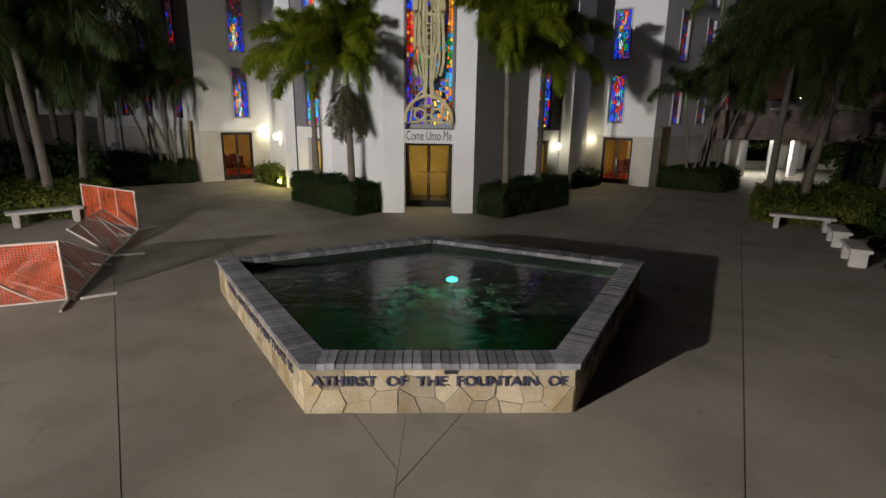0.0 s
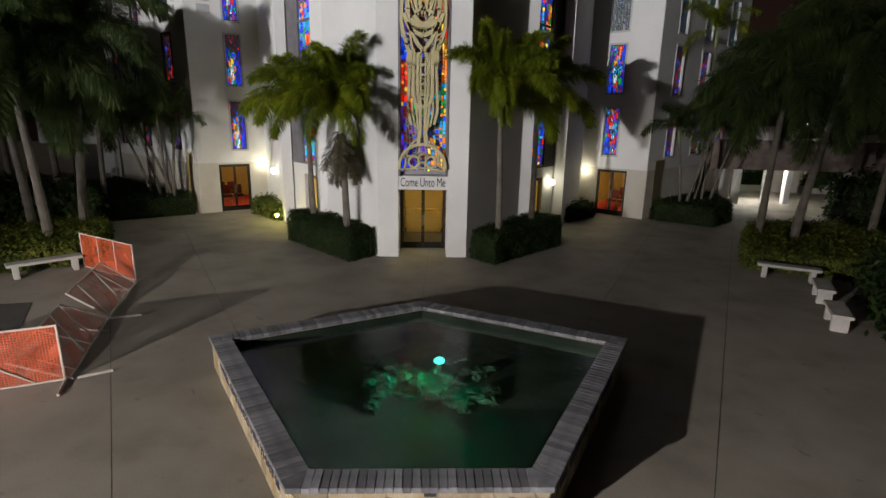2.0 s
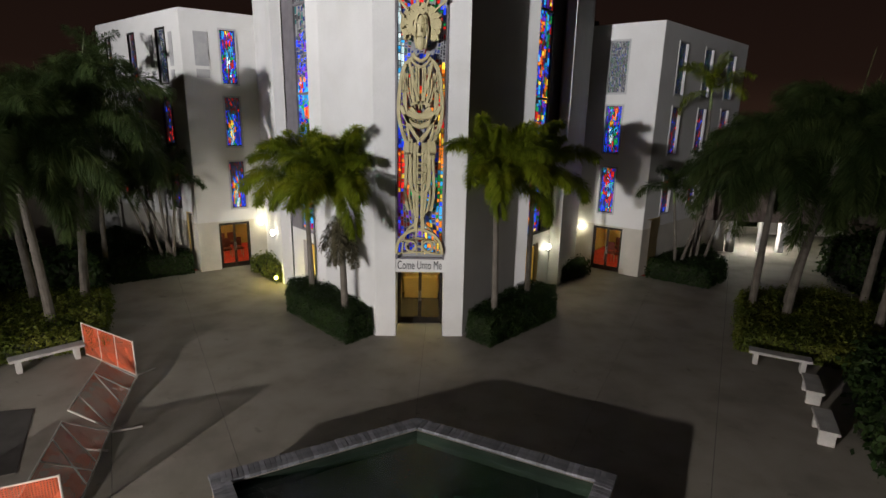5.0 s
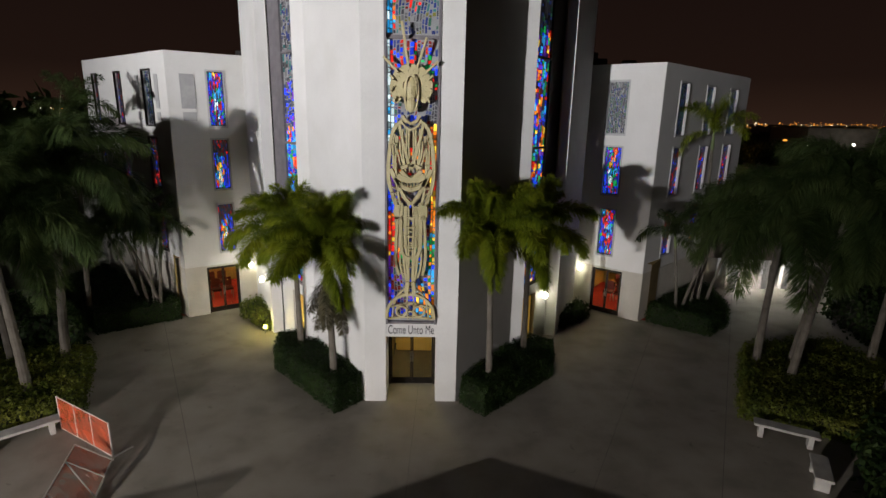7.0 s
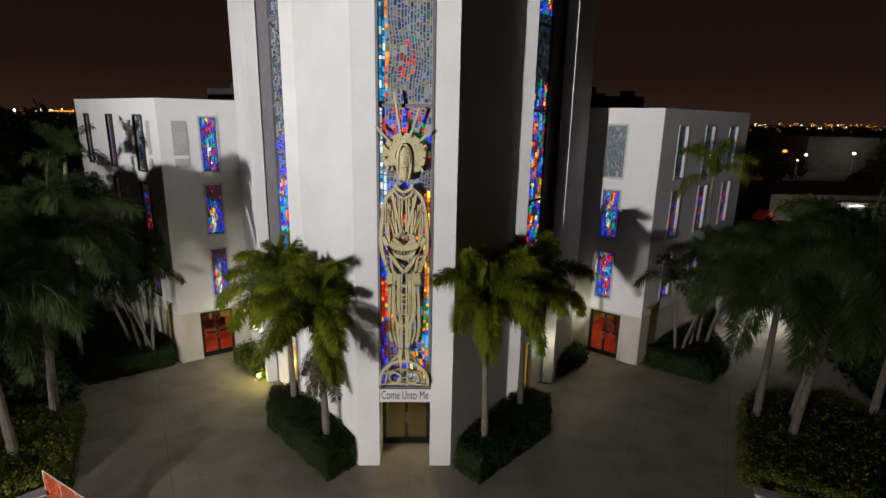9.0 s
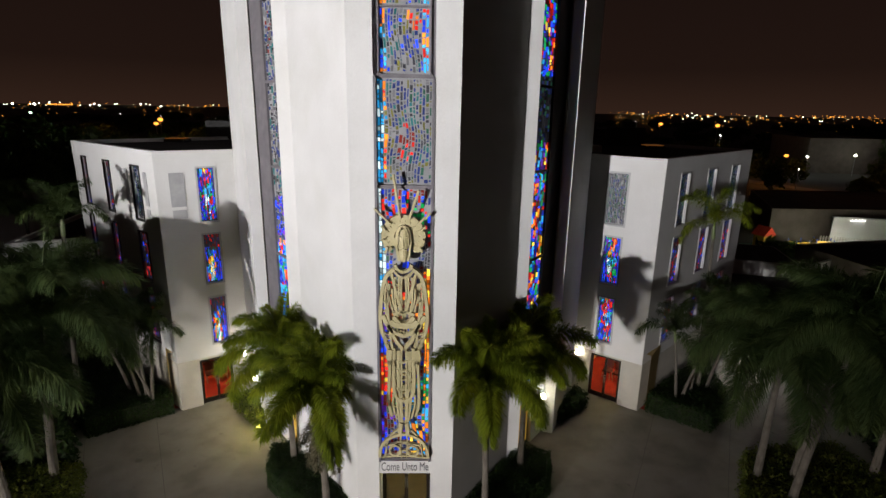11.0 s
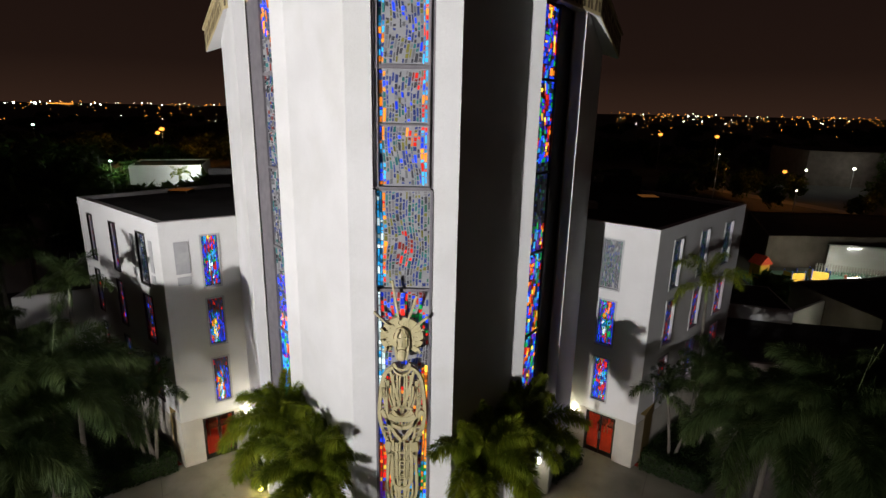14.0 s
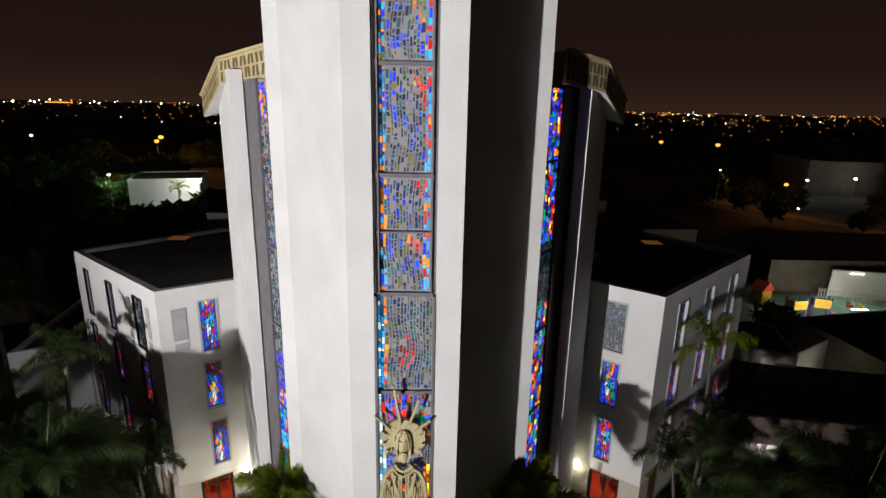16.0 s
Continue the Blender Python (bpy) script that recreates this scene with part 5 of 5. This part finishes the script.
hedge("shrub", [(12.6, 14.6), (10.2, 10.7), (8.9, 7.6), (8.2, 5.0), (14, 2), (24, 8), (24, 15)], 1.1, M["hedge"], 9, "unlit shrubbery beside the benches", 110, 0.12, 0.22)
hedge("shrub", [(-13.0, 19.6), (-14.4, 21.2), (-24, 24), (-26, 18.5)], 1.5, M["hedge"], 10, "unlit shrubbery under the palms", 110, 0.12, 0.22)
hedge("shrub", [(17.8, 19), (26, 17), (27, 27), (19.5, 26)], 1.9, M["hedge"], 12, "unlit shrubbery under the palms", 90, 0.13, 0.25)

gs = thing("garden_spotlight", "small yellow-green ground spotlight in the shrub", "spotlight", place=(-7.0, 22.1, 0.0))
part("stake", rod(bmesh.new(), (0, 0, 0), (0, 0, 0.22), 0.018), M["steel"], gs)
gg = part("head", ball(bmesh.new(), (0, 0, 0.30), 0.085, 12), M["lamp_yellow"], gs, "glowing yellow lens")
gg.visible_shadow = False
lamp("garden_spot_light", "POINT", (-7.0, 22.12, 0.36), 55, (1.0, 0.85, 0.22), size=0.06)


# ---- barrier, benches ----
def barrier(a, b, h, braces, verticals, label, feet=(), lean=0.0):
    """A free-standing panel: white pipe frame with orange net tied to it."""
    a, b = Vector((*a, 0)), Vector((*b, 0))
    d, ln = (b - a).normalized(), (b - a).length
    t = thing("safety_barrier", label, "barrier", "safety barriers", place=tuple(a), turn=math.degrees(math.atan2(d.y, d.x)))
    t.matrix_basis = t.matrix_basis @ pose(0, 0, 0, -lean, 0, 0)
    for x in (0.0, ln):
        part("post", rod(bmesh.new(), (x, 0, 0.0), (x, 0, h), 0.021, 10), M["pvc"], t)
    for z in (0.05, h - 0.02):
        part("rail", rod(bmesh.new(), (0.02, 0, z), (ln - 0.02, 0, z), 0.018, 10), M["pvc"], t)
    for x in verticals:
        part("upright", rod(bmesh.new(), (x * ln, 0, 0.06), (x * ln, 0, h - 0.03), 0.016, 8), M["pvc"], t)
    for x0, x1 in braces:
        part("brace", rod(bmesh.new(), (x0 * ln, -0.02, h - 0.05), (x1 * ln, -0.02, 0.08), 0.016, 8), M["pvc"], t)
    for x in feet:
        part("foot", rod(bmesh.new(), (x * ln, 0.10, 0.026), (x * ln, -0.55, 0.026), 0.025, 8), M["pvc"], t)
    nx, nz = 16, 7
    vs = [(ln * i / nx, 0.012 * math.sin(3 * i) * math.sin(2.1 * j) + 0.004, 0.06 + (h - 0.08) * j / nz) for j in range(nz + 1) for i in range(nx + 1)]
    fs = [(j * (nx + 1) + i, j * (nx + 1) + i + 1, (j + 1) * (nx + 1) + i + 1, (j + 1) * (nx + 1) + i) for j in range(nz) for i in range(nx)]
    net = part("net", (vs, fs), M["net"], t, "torn orange plastic safety net")
    uv = net.data.uv_layers.new(name="UVMap")
    for lp in net.data.loops:
        v = net.data.vertices[lp.vertex_index].co
        uv.data[lp.index].uv = (v.x, v.z)
    return t


BL = "white pipe barrier panel with orange safety netting"
barrier((-9.6, 6.55), (-6.35, 8.05), 1.08, ((0.52, 0.88),), (0.22,), BL, (1.0,))
barrier((-6.28, 8.15), (-7.35, 10.95), 1.05, ((0.75, 0.35), (0.95, 0.6)), (0.12, 0.5), BL, lean=64)
barrier((-7.40, 11.05), (-8.20, 13.5), 1.05, ((0.25, 0.02), (0.7, 0.42)), (0.72,), BL, lean=52)
barrier((-8.28, 13.6), (-10.55, 14.85), 1.08, (), (0.34, 0.66), BL, (0.0,))


def bench(a, b, label, h=0.44, depth=0.42):
    a, b = Vector((*a, 0)), Vector((*b, 0))
    d, ln = (b - a).normalized(), (b - a).length
    t = thing("bench", label, "bench", "concrete benches", place=tuple((a + b) / 2), turn=math.degrees(math.atan2(d.y, d.x)))
    part("seat", block(bmesh.new(), (0, 0, h - 0.04), (ln + 0.25, depth, 0.08), bevel=0.015), M["bench"], t)
    for x in (-ln / 2 + 0.08, ln / 2 - 0.08):
        part("leg", block(bmesh.new(), (x, 0, (h - 0.08) / 2), (0.14, depth * 0.8, h - 0.081), bevel=0.012), M["bench"], t)


bench((-11.75, 13.65), (-10.65, 14.75), "pale concrete slab bench before the planter hedge")
bench((10.1, 15.4), (11.35, 14.75), "pale concrete slab bench before the planter hedge")
bench((10.75, 13.7), (10.30, 12.85), "pale concrete slab bench at the plaza edge")
bench((9.80, 11.85), (9.36, 10.98), "pale concrete slab bench at the plaza edge")
# loose pipes that slid out of the leaning panels
for a, b in (((-7.30, 10.90, 0.03), (-6.75, 11.15, 0.03)), ((-6.95, 10.2, 0.03), (-7.55, 10.25, 0.03)), ((-6.2, 8.15, 0.03), (-5.75, 8.45, 0.03)), ((-8.05, 12.9, 0.03), (-8.5, 12.85, 0.03))):
    ob = thing("loose_pipe", "short white plastic pipe lying on the concrete", "pipe", "loose pipes", place=a)
    part("tube", rod(bmesh.new(), (0, 0, 0), Vector(b) - Vector(a), 0.027, 8), M["pvc"], ob)


# ---- neighbouring roofs, streets and the far town ----
def hut(name, label, poly, h, wall_mat, roof_mat="roof", category="building", parapet=0.25):
    t = thing(name, label, category)
    part("wall", prism(bmesh.new(), poly, 0.0, h), wall_mat, t)
    part("roof", prism(bmesh.new(), inset(poly, 0.22), h + 0.004, h + 0.03), M[roof_mat], t)
    bm = bmesh.new()
    q = inset(poly, 0.2)
    for i in range(len(poly)):
        j = (i + 1) % len(poly)
        prism(bm, [poly[i], poly[j], q[j], q[i]], h, h + parapet)
    part("parapet", bm, wall_mat, t)
    return t


M["tan"] = surface("tan_stucco", (0.30, 0.26, 0.20), (0.38, 0.33, 0.26), 0.85, 0.8, 40, 0.25)
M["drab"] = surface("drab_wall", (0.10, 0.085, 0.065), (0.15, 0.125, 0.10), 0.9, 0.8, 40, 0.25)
M["rubber"] = surface("green_play_surface", (0.06, 0.16, 0.10), (0.10, 0.22, 0.14), 0.9, 1.0, 40, 0.1)
M["red_plastic"] = surface("red_plastic", (0.65, 0.06, 0.03), (0.75, 0.10, 0.05), 0.35, 3, 40, 0.0)
M["yellow_plastic"] = surface("yellow_plastic", (0.75, 0.42, 0.04), (0.82, 0.50, 0.06), 0.35, 3, 40, 0.0)
M["blue_plastic"] = surface("blue_plastic", (0.06, 0.10, 0.45), (0.08, 0.14, 0.55), 0.35, 3, 40, 0.0)
M["street"] = surface("street_asphalt", (0.14, 0.13, 0.12), (0.19, 0.18, 0.165), 0.9, 0.4, 20, 0.2)

hut("annex", "low white annex with a dark flat roof beside the wing", [(-21.3, 28.0), (-18.35, 29.5), (-12, 38), (-24, 42)], 6.2, M["white"])
hut("white_house", "white flat-roofed house among dark trees", [(-47, 41), (-35.6, 46.4), (-40, 56), (-50, 50)], 5.8, M["white"])
hut("lit_building", "low white building lit by a yard lamp", [(-56, 97), (-44.5, 101), (-48, 112), (-60, 108)], 5.0, M["white"])
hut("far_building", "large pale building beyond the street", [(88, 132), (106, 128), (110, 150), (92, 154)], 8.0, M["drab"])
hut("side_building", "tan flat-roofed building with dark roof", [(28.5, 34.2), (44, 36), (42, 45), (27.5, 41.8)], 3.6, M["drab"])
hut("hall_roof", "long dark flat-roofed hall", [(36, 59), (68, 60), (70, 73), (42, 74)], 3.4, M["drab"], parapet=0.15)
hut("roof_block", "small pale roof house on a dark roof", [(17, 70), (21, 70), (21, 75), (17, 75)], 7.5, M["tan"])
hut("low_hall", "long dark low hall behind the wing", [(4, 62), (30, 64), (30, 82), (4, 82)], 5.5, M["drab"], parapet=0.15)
hut("garden_house", "dark low porch building beside the planter", [(-27, 25.0), (-19.4, 27.6), (-20.2, 29.2), (-28, 28)], 2.6, M["drab"])

# covered walkway beyond the wing, lit inside
cw = thing("covered_walkway", "covered walkway with white columns and a lit floor", "walkway")
part("upper_wall", prism(bmesh.new(), [(16.9, 35.9), (22.8, 34.2), (24.0, 39.0), (17.5, 41.0)], 2.75, 4.3), M["white"], cw, "white wall over the passage")
part("upper_roof", prism(bmesh.new(), [(17.1, 36.1), (22.7, 34.5), (23.8, 38.8), (17.6, 40.8)], 4.304, 4.34), M["roof"], cw)
part("fascia", wall_mesh((14.45, 28.5), (27.5, 27.0), 0.25, 2.10, 3.65), M["shingle"], cw, "deep brown shake fascia over the passage")
part("canopy_roof", prism(bmesh.new(), [(14.75, 28.75), (27.5, 27.3), (28.2, 33.5), (17.4, 35.6), (17.25, 31.5)], 3.30, 3.42), M["roof"], cw)
part("canopy", prism(bmesh.new(), [(14.75, 28.76), (27.5, 27.31), (28.2, 33.5), (17.4, 35.5), (17.25, 31.5)], 2.62, 2.72), M["base_stone"], cw, "pale flat soffit under the canopy")
part("side_wall", prism(bmesh.new(), [(16.0, 30.0), (16.55, 29.9), (19.3, 35.0), (18.5, 35.3)], 0.0, 2.61), M["white"], cw)
part("back_wall", wall_mesh((18.5, 35.35), (27.0, 34.6), 0.2, 0.0, 2.61, [(1.45, 3.05, 0.45, 2.2)]), M["base_stone"], cw)
for x, y in ((16.9, 29.9), (18.65, 29.9), (19.85, 30.0), (24.3, 28.2)):
    part("column", block(bmesh.new(), (x, y, 1.305), (0.34, 0.34, 2.61), bevel=0.02), M["white"], cw)
wl_ = thing("ceiling_light", "white tube light under the walkway canopy", "ceiling light", place=(18.6, 30.4, 2.58))
part("tube", block(bmesh.new(), (0, 0, 0), (1.2, 0.12, 0.06), bevel=0.02), M["white_strip"], wl_)
lamp("walkway_lamp", "AREA", (18.6, 30.4, 2.50), 290, (1.0, 0.97, 0.86), (18.2, 29.6, 0), 1.2)
hedge("shrub", [(19.4, 36.0), (22.6, 36.0), (22.6, 37.2), (19.4, 37.2)], 1.3, M["hedge"], 31, "green shrub behind the walkway opening", 200, 0.09, 0.12)
lamp("garden_lamp", "POINT", (21.0, 36.4, 2.4), 30, (0.9, 1.0, 0.7), size=0.1)
gl2 = thing("garden_lamp_post", "small lamp post behind the walkway", "lamp", place=(21.0, 36.55, 0))
part("pole", rod(bmesh.new(), (0, 0, 0), (0, 0, 2.3), 0.03), M["steel"], gl2)
part("head", ball(bmesh.new(), (0, 0, 2.4), 0.09), M["far_green"], gl2).visible_shadow = False

gw = thing("garden_wall", "white garden wall lit by an added lamp", "wall")
part("wall", wall_mesh((24.2, 36.2), (28.0, 38.6), 0.2, 0.0, 3.5), M["white"], gw)
# post and lamp are added only to light the wall
gp = thing("garden_lamp_post", "added lamp post that lights the white garden wall", "lamp", place=(26.2, 36.0, 0))
part("pole", rod(bmesh.new(), (0, 0, 0), (0, 0, 2.2), 0.03), M["steel"], gp)
part("head", ball(bmesh.new(), (0, 0, 2.3), 0.09), M["far_white"], gp).visible_shadow = False
lamp("garden_lamp", "POINT", (26.2, 36.0, 2.3), 14, (1.0, 0.98, 0.72), size=0.1)

# playground court
tagged(part("play_court", prism(bmesh.new(), [(30.5, 47), (46, 48), (47, 58), (31.5, 57.5)], -0.02, 0.02), M["rubber"]), "green rubber floor of a lit playground", "play court", kind="structure")


def playset(x, y, turn):
    t = thing("play_structure", "yellow and orange plastic play tower with slide", "play structure", place=(x, y, 0.02), turn=turn)
    for px_, py_ in ((-0.7, -0.5), (0.7, -0.5), (-0.7, 0.5), (0.7, 0.5)):
        part("post", rod(bmesh.new(), (px_, py_, 0), (px_, py_, 1.9), 0.06), M["blue_plastic"], t)
    part("deck", block(bmesh.new(), (0, 0, 0.9), (1.5, 1.1, 0.10), bevel=0.02), M["yellow_plastic"], t)
    part("side_panel", block(bmesh.new(), (0, -0.53, 1.35), (1.4, 0.06, 0.75), bevel=0.02), M["yellow_plastic"], t)
    part("side_panel", block(bmesh.new(), (-0.73, 0, 1.35), (0.06, 1.0, 0.75), bevel=0.02), M["yellow_plastic"], t)
    part("slide", block(bmesh.new(), (1.6, 0, 0.5), (2.0, 0.6, 0.08), pose(0, 0, 0), bevel=0.02), M["red_plastic"], t).matrix_basis = pose(0.1, 0, 0.25, 0, 24, 0)


playset(34.4, 51.6, 10)
playset(37.2, 52.2, -20)
for x, y, mt, r in ((39.5, 50.6, "red_plastic", 0.35), (41.5, 54, "red_plastic", 0.3), (42.3, 53.6, "yellow_plastic", 0.3), (35.0, 49.4, "blue_plastic", 0.25)):
    t = thing("play_rider", "small bright plastic ride-on toy on the court", "toy", "toys on the court", place=(x, y, 0.02))
    part("body", block(bmesh.new(), (0, 0, r), (r * 2, r, r * 1.1), bevel=0.06), M[mt], t)
    part("backrest", block(bmesh.new(), (-r * 0.8, 0, r * 2), (r * 0.3, r, r * 1.2), bevel=0.04), M[mt], t)
ph = thing("play_house", "small play house with a red plastic roof", "play house", place=(33.2, 55.2, 0.02), turn=20)
part("walls", block(bmesh.new(), (0, 0, 0.75), (1.3, 1.2, 1.5), bevel=0.03), M["yellow_plastic"], ph)
part("roof", prism(bmesh.new(), [(-0.85, 0), (0.85, 0), (0, 0.9)], -0.75, 0.75), M["red_plastic"], ph, "red gable roof").matrix_basis = pose(0, 0, 1.5, 90, 0, 0)
fn = thing("picket_fence", "white picket fence round the playground", "fence")
for k in range(40):
    part("picket", block(bmesh.new(), (40.5 + 0.22 * k, 57.2 - 0.10 * k, 0.55), (0.12, 0.04, 1.1)), M["pvc"], fn)
part("rail", rod(bmesh.new(), (40.4, 57.25, 0.85), (49.2, 53.2, 0.85), 0.03), M["pvc"], fn)
pt = thing("court_light", "white tube light on the playground wall", "light", place=(44.0, 57.1, 2.75))
part("tube", block(bmesh.new(), (0, 0, 0), (1.5, 0.10, 0.08), bevel=0.03), M["white_strip"], pt)
part("bracket", block(bmesh.new(), (0, 0.18, 0.02), (0.2, 0.3, 0.06)), M["steel"], pt)
cwl = thing("court_wall", "white rendered wall at the back of the playground", "wall")
part("wall", wall_mesh((42.0, 57.91), (54, 55.2), 0.2, 0.0, 2.9), M["white"], cwl)
part("coping", wall_mesh((41.9, 57.94), (54.1, 55.18), 0.3, 2.9, 3.0, (), 0.06), M["bench"], cwl)
lamp("court_lamp", "AREA", (43.3, 56.3, 2.9), 200, (1.0, 0.97, 0.84), (40.5, 53.5, 0), 1.2)
# added tube and lamp, unseen behind the roof, to brighten the toys
toy_fill = thing("court_light", "added white tube light that brightens the toys", "light", place=(36.0, 46.2, 2.9))
part("tube", block(bmesh.new(), (0, 0, 0), (1.5, 0.10, 0.08), bevel=0.03), M["white_strip"], toy_fill)
part("bracket", rod(bmesh.new(), (0, -0.05, -0.02), (0, -2.1, -0.02), 0.03), M["steel"], toy_fill)
lamp("court_lamp", "AREA", (36.0, 46.3, 2.82), 560, (1.0, 0.95, 0.80), (36.3, 52.0, 0.6), 1.0)

# street under sodium light
tagged(part("road", prism(bmesh.new(), [(57, 124), (75, 78), (79, 79.5), (61, 125.5)], -0.028, 0.01), M["street"]), "asphalt street under orange lamps", "road", kind="structure")


def street_lamp(x, y, h, mat, energy, color, size=0.22, label="tall street lamp with a glowing orange head"):
    t = thing("street_lamp", label, "street lamp", "street lamps", place=(x, y, 0))
    part("pole", rod(bmesh.new(), (0, 0, 0), (0, 0, h), 0.09, 8, 0.05), M["steel"], t)
    part("head", ball(bmesh.new(), (0, 0, h + size * 0.5), size, 10, 0.7), M[mat], t, "glowing lamp head").visible_shadow = False
    if energy:
        lamp("street_lamp_light", "POINT", (x, y, h + size * 0.5), energy, color, size=size)


SO = (1.0, 0.36, 0.06)
street_lamp(64.6, 103.2, 5.8, "far_orange", 550, SO, 0.4)
street_lamp(74.5, 88, 5.0, "far_orange", 320, SO, 0.16)
street_lamp(60.2, 116, 5.0, "far_orange", 320, SO, 0.16)
street_lamp(-76.8, 148.9, 9.0, "far_orange", 5000, SO, 0.7)
street_lamp(-77.6, 148, 8.0, "far_orange", 0, SO, 0.6)
street_lamp(62.3, 158.6, 10, "far_orange", 0, SO, 0.6)
street_lamp(74.3, 149.9, 10, "far_orange", 0, SO, 0.6)
street_lamp(-43.0, 96.5, 5.0, "far_white", 2600, (0.95, 1.0, 0.92), 0.25, "white yard lamp beside the low building")
street_lamp(-58.5, 96, 6.0, "far_green", 1500, (0.6, 1.0, 0.6), 0.25, "pale green yard lamp among trees")
street_lamp(-88, 118, 11, "far_green", 0, SO, 0.3, "slim pale lamp post")
street_lamp(44, 88, 10, "far_white", 0, SO, 0.12, "slim pale lamp post")
street_lamp(50, 77, 6, "far_white", 0, SO, 0.12, "slim pale lamp post")
street_lamp(95, 126, 4.5, "far_white", 220, (0.95, 1.0, 0.95), 0.35, "white lamp on the far building")
street_lamp(84, 126, 4.0, "far_white", 250, (0.95, 1.0, 0.95), 0.3, "white lamp on the far building")

lrng = random.Random(77)
groups_ = {"far_orange": bmesh.new(), "far_white": bmesh.new()}


def far_light(px_, dist, up, size, key):
    """A town light in the direction of the tangent px_, dist metres out, up metres over the ground."""
    bmx = groups_[key]
    made = bmesh.ops.create_icosphere(bmx, subdivisions=1, radius=size)
    bmesh.ops.translate(bmx, verts=made["verts"], vec=(0.5 + px_ * dist, 4 + dist, up))


for k in range(240):
    right = k % 3 != 0
    d = 10 ** lrng.uniform(2.5, 3.5)
    far_light(lrng.uniform(0.30, 0.88) if right else lrng.uniform(-0.86, -0.40), d, lrng.uniform(3, 9) + (0.003 * d if d > 1500 else 0), d * lrng.uniform(0.0004, 0.0008), "far_orange" if lrng.random() < 0.8 else "far_white")
for px_, s in ((-0.800, 3.6), (-0.760, 3.4), (-0.640, 2.6), (-0.657, 2.0)):
    far_light(px_, 1700, 8, s, "far_white")
for k in range(12):
    far_light(-0.735 + 0.004 * k, 1700, 8, 2.2, "far_orange")
for k in range(110):
    d = lrng.uniform(2400, 3600)
    far_light(lrng.uniform(0.34, 0.88) if k % 3 else lrng.uniform(-0.86, -0.40), d, lrng.uniform(-2, 14), d * lrng.choice((0.0005, 0.0007, 0.0012)), "far_orange" if lrng.random() < 0.65 else "far_white")
for key, bmx in groups_.items():
    tagged(part("town_lights", bmx, M[key]), "scattered lamps of the far town at night", "lights", kind="stuff")


# far woods: dark clumps of leaves between the roofs
def woods(seed, spots, label):
    rng = np.random.default_rng(seed)
    vs = []
    for x, y, r, h in spots:
        n = int(260 + 40 * r)
        p = rng.normal(0, 1, (n, 3))
        p /= np.linalg.norm(p, axis=1)[:, None]
        p = p * (rng.random((n, 1)) ** 0.4) * np.array([r, r, h * 0.42]) * (1 + 0.25 * np.sin(3 * p[:, :1] + x))
        p += np.array([x, y, h * 0.58])
        a, b = rng.normal(0, 1, (n, 3)), rng.normal(0, 1, (n, 3))
        s = 0.10 * r + 0.12
        vs.append(np.stack([p - a * s, p + b * s * 0.6, p + a * s, p - b * s * 0.6], 1).reshape(-1, 3))
    v = np.concatenate(vs)
    v[:, 2] = np.maximum(v[:, 2], 0.0)
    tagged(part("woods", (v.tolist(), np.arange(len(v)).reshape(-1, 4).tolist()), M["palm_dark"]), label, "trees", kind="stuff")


wr = random.Random(9)
spots = []
for k in range(230):
    d = 10 ** wr.uniform(1.72, 2.75)
    tx = wr.choice((-1, 1)) * wr.uniform(0.30, 0.95)
    x, y = tx * d, 4 + d
    if 26 < x < 96 and 40 < y < 100 or (-62 < x < -40 and 70 < y < 114) or (85 < x < 112 and 100 < y < 155):
        continue
    spots.append((x, y, wr.uniform(2, 5) * (1 + d / 400), wr.uniform(3.5, 7.5)))
woods(5, spots, "dark tree crowns among the roofs at night")
woods(7, [(-60, 74, 4.2, 11.3), (-55, 76, 4.0, 10.6), (-50, 75, 3.6, 10.2), (-66, 78, 4.5, 11.6)], "tall dark trees beyond the white house")
woods(6, [(-58, 101, 2.0, 6), (-60, 97, 2.5, 5), (103, 124, 3.5, 9), (108, 122, 4, 9), (28, 44, 1.6, 3.2), (29.5, 47, 1.6, 3), (57, 94, 2.2, 6), (68, 88, 1.8, 4), (58, 106, 2.2, 5), (54, 112, 2.5, 6), (70, 108, 2.2, 5), (66, 114, 2.2, 5), (78, 96, 2.5, 6), (82, 90, 2.5, 6), (25.6, 35.2, 0.9, 2.0), (24.6, 34.9, 0.7, 1.6)], "lamp-lit tree crowns by the buildings")
palm((-46.0, 95.0, 0), (-46.0, 95.0, 3.2), "mid", 11, 90, "small palm lit before a white wall", "far palms", 0.12)
for i, (x, y, z) in enumerate(((-26, 33, 6.5), (-30, 36, 6.0), (-33, 44, 6.5), (-38, 47, 6.0), (-45.5, 68, 4.5), (-41, 66, 4.2), (-48.5, 71, 4.6))):
    palm((x, y, 0), (x, y, z), "dark", 11, 91 + i, "dark palm behind the annex", "far palms", 0.13)
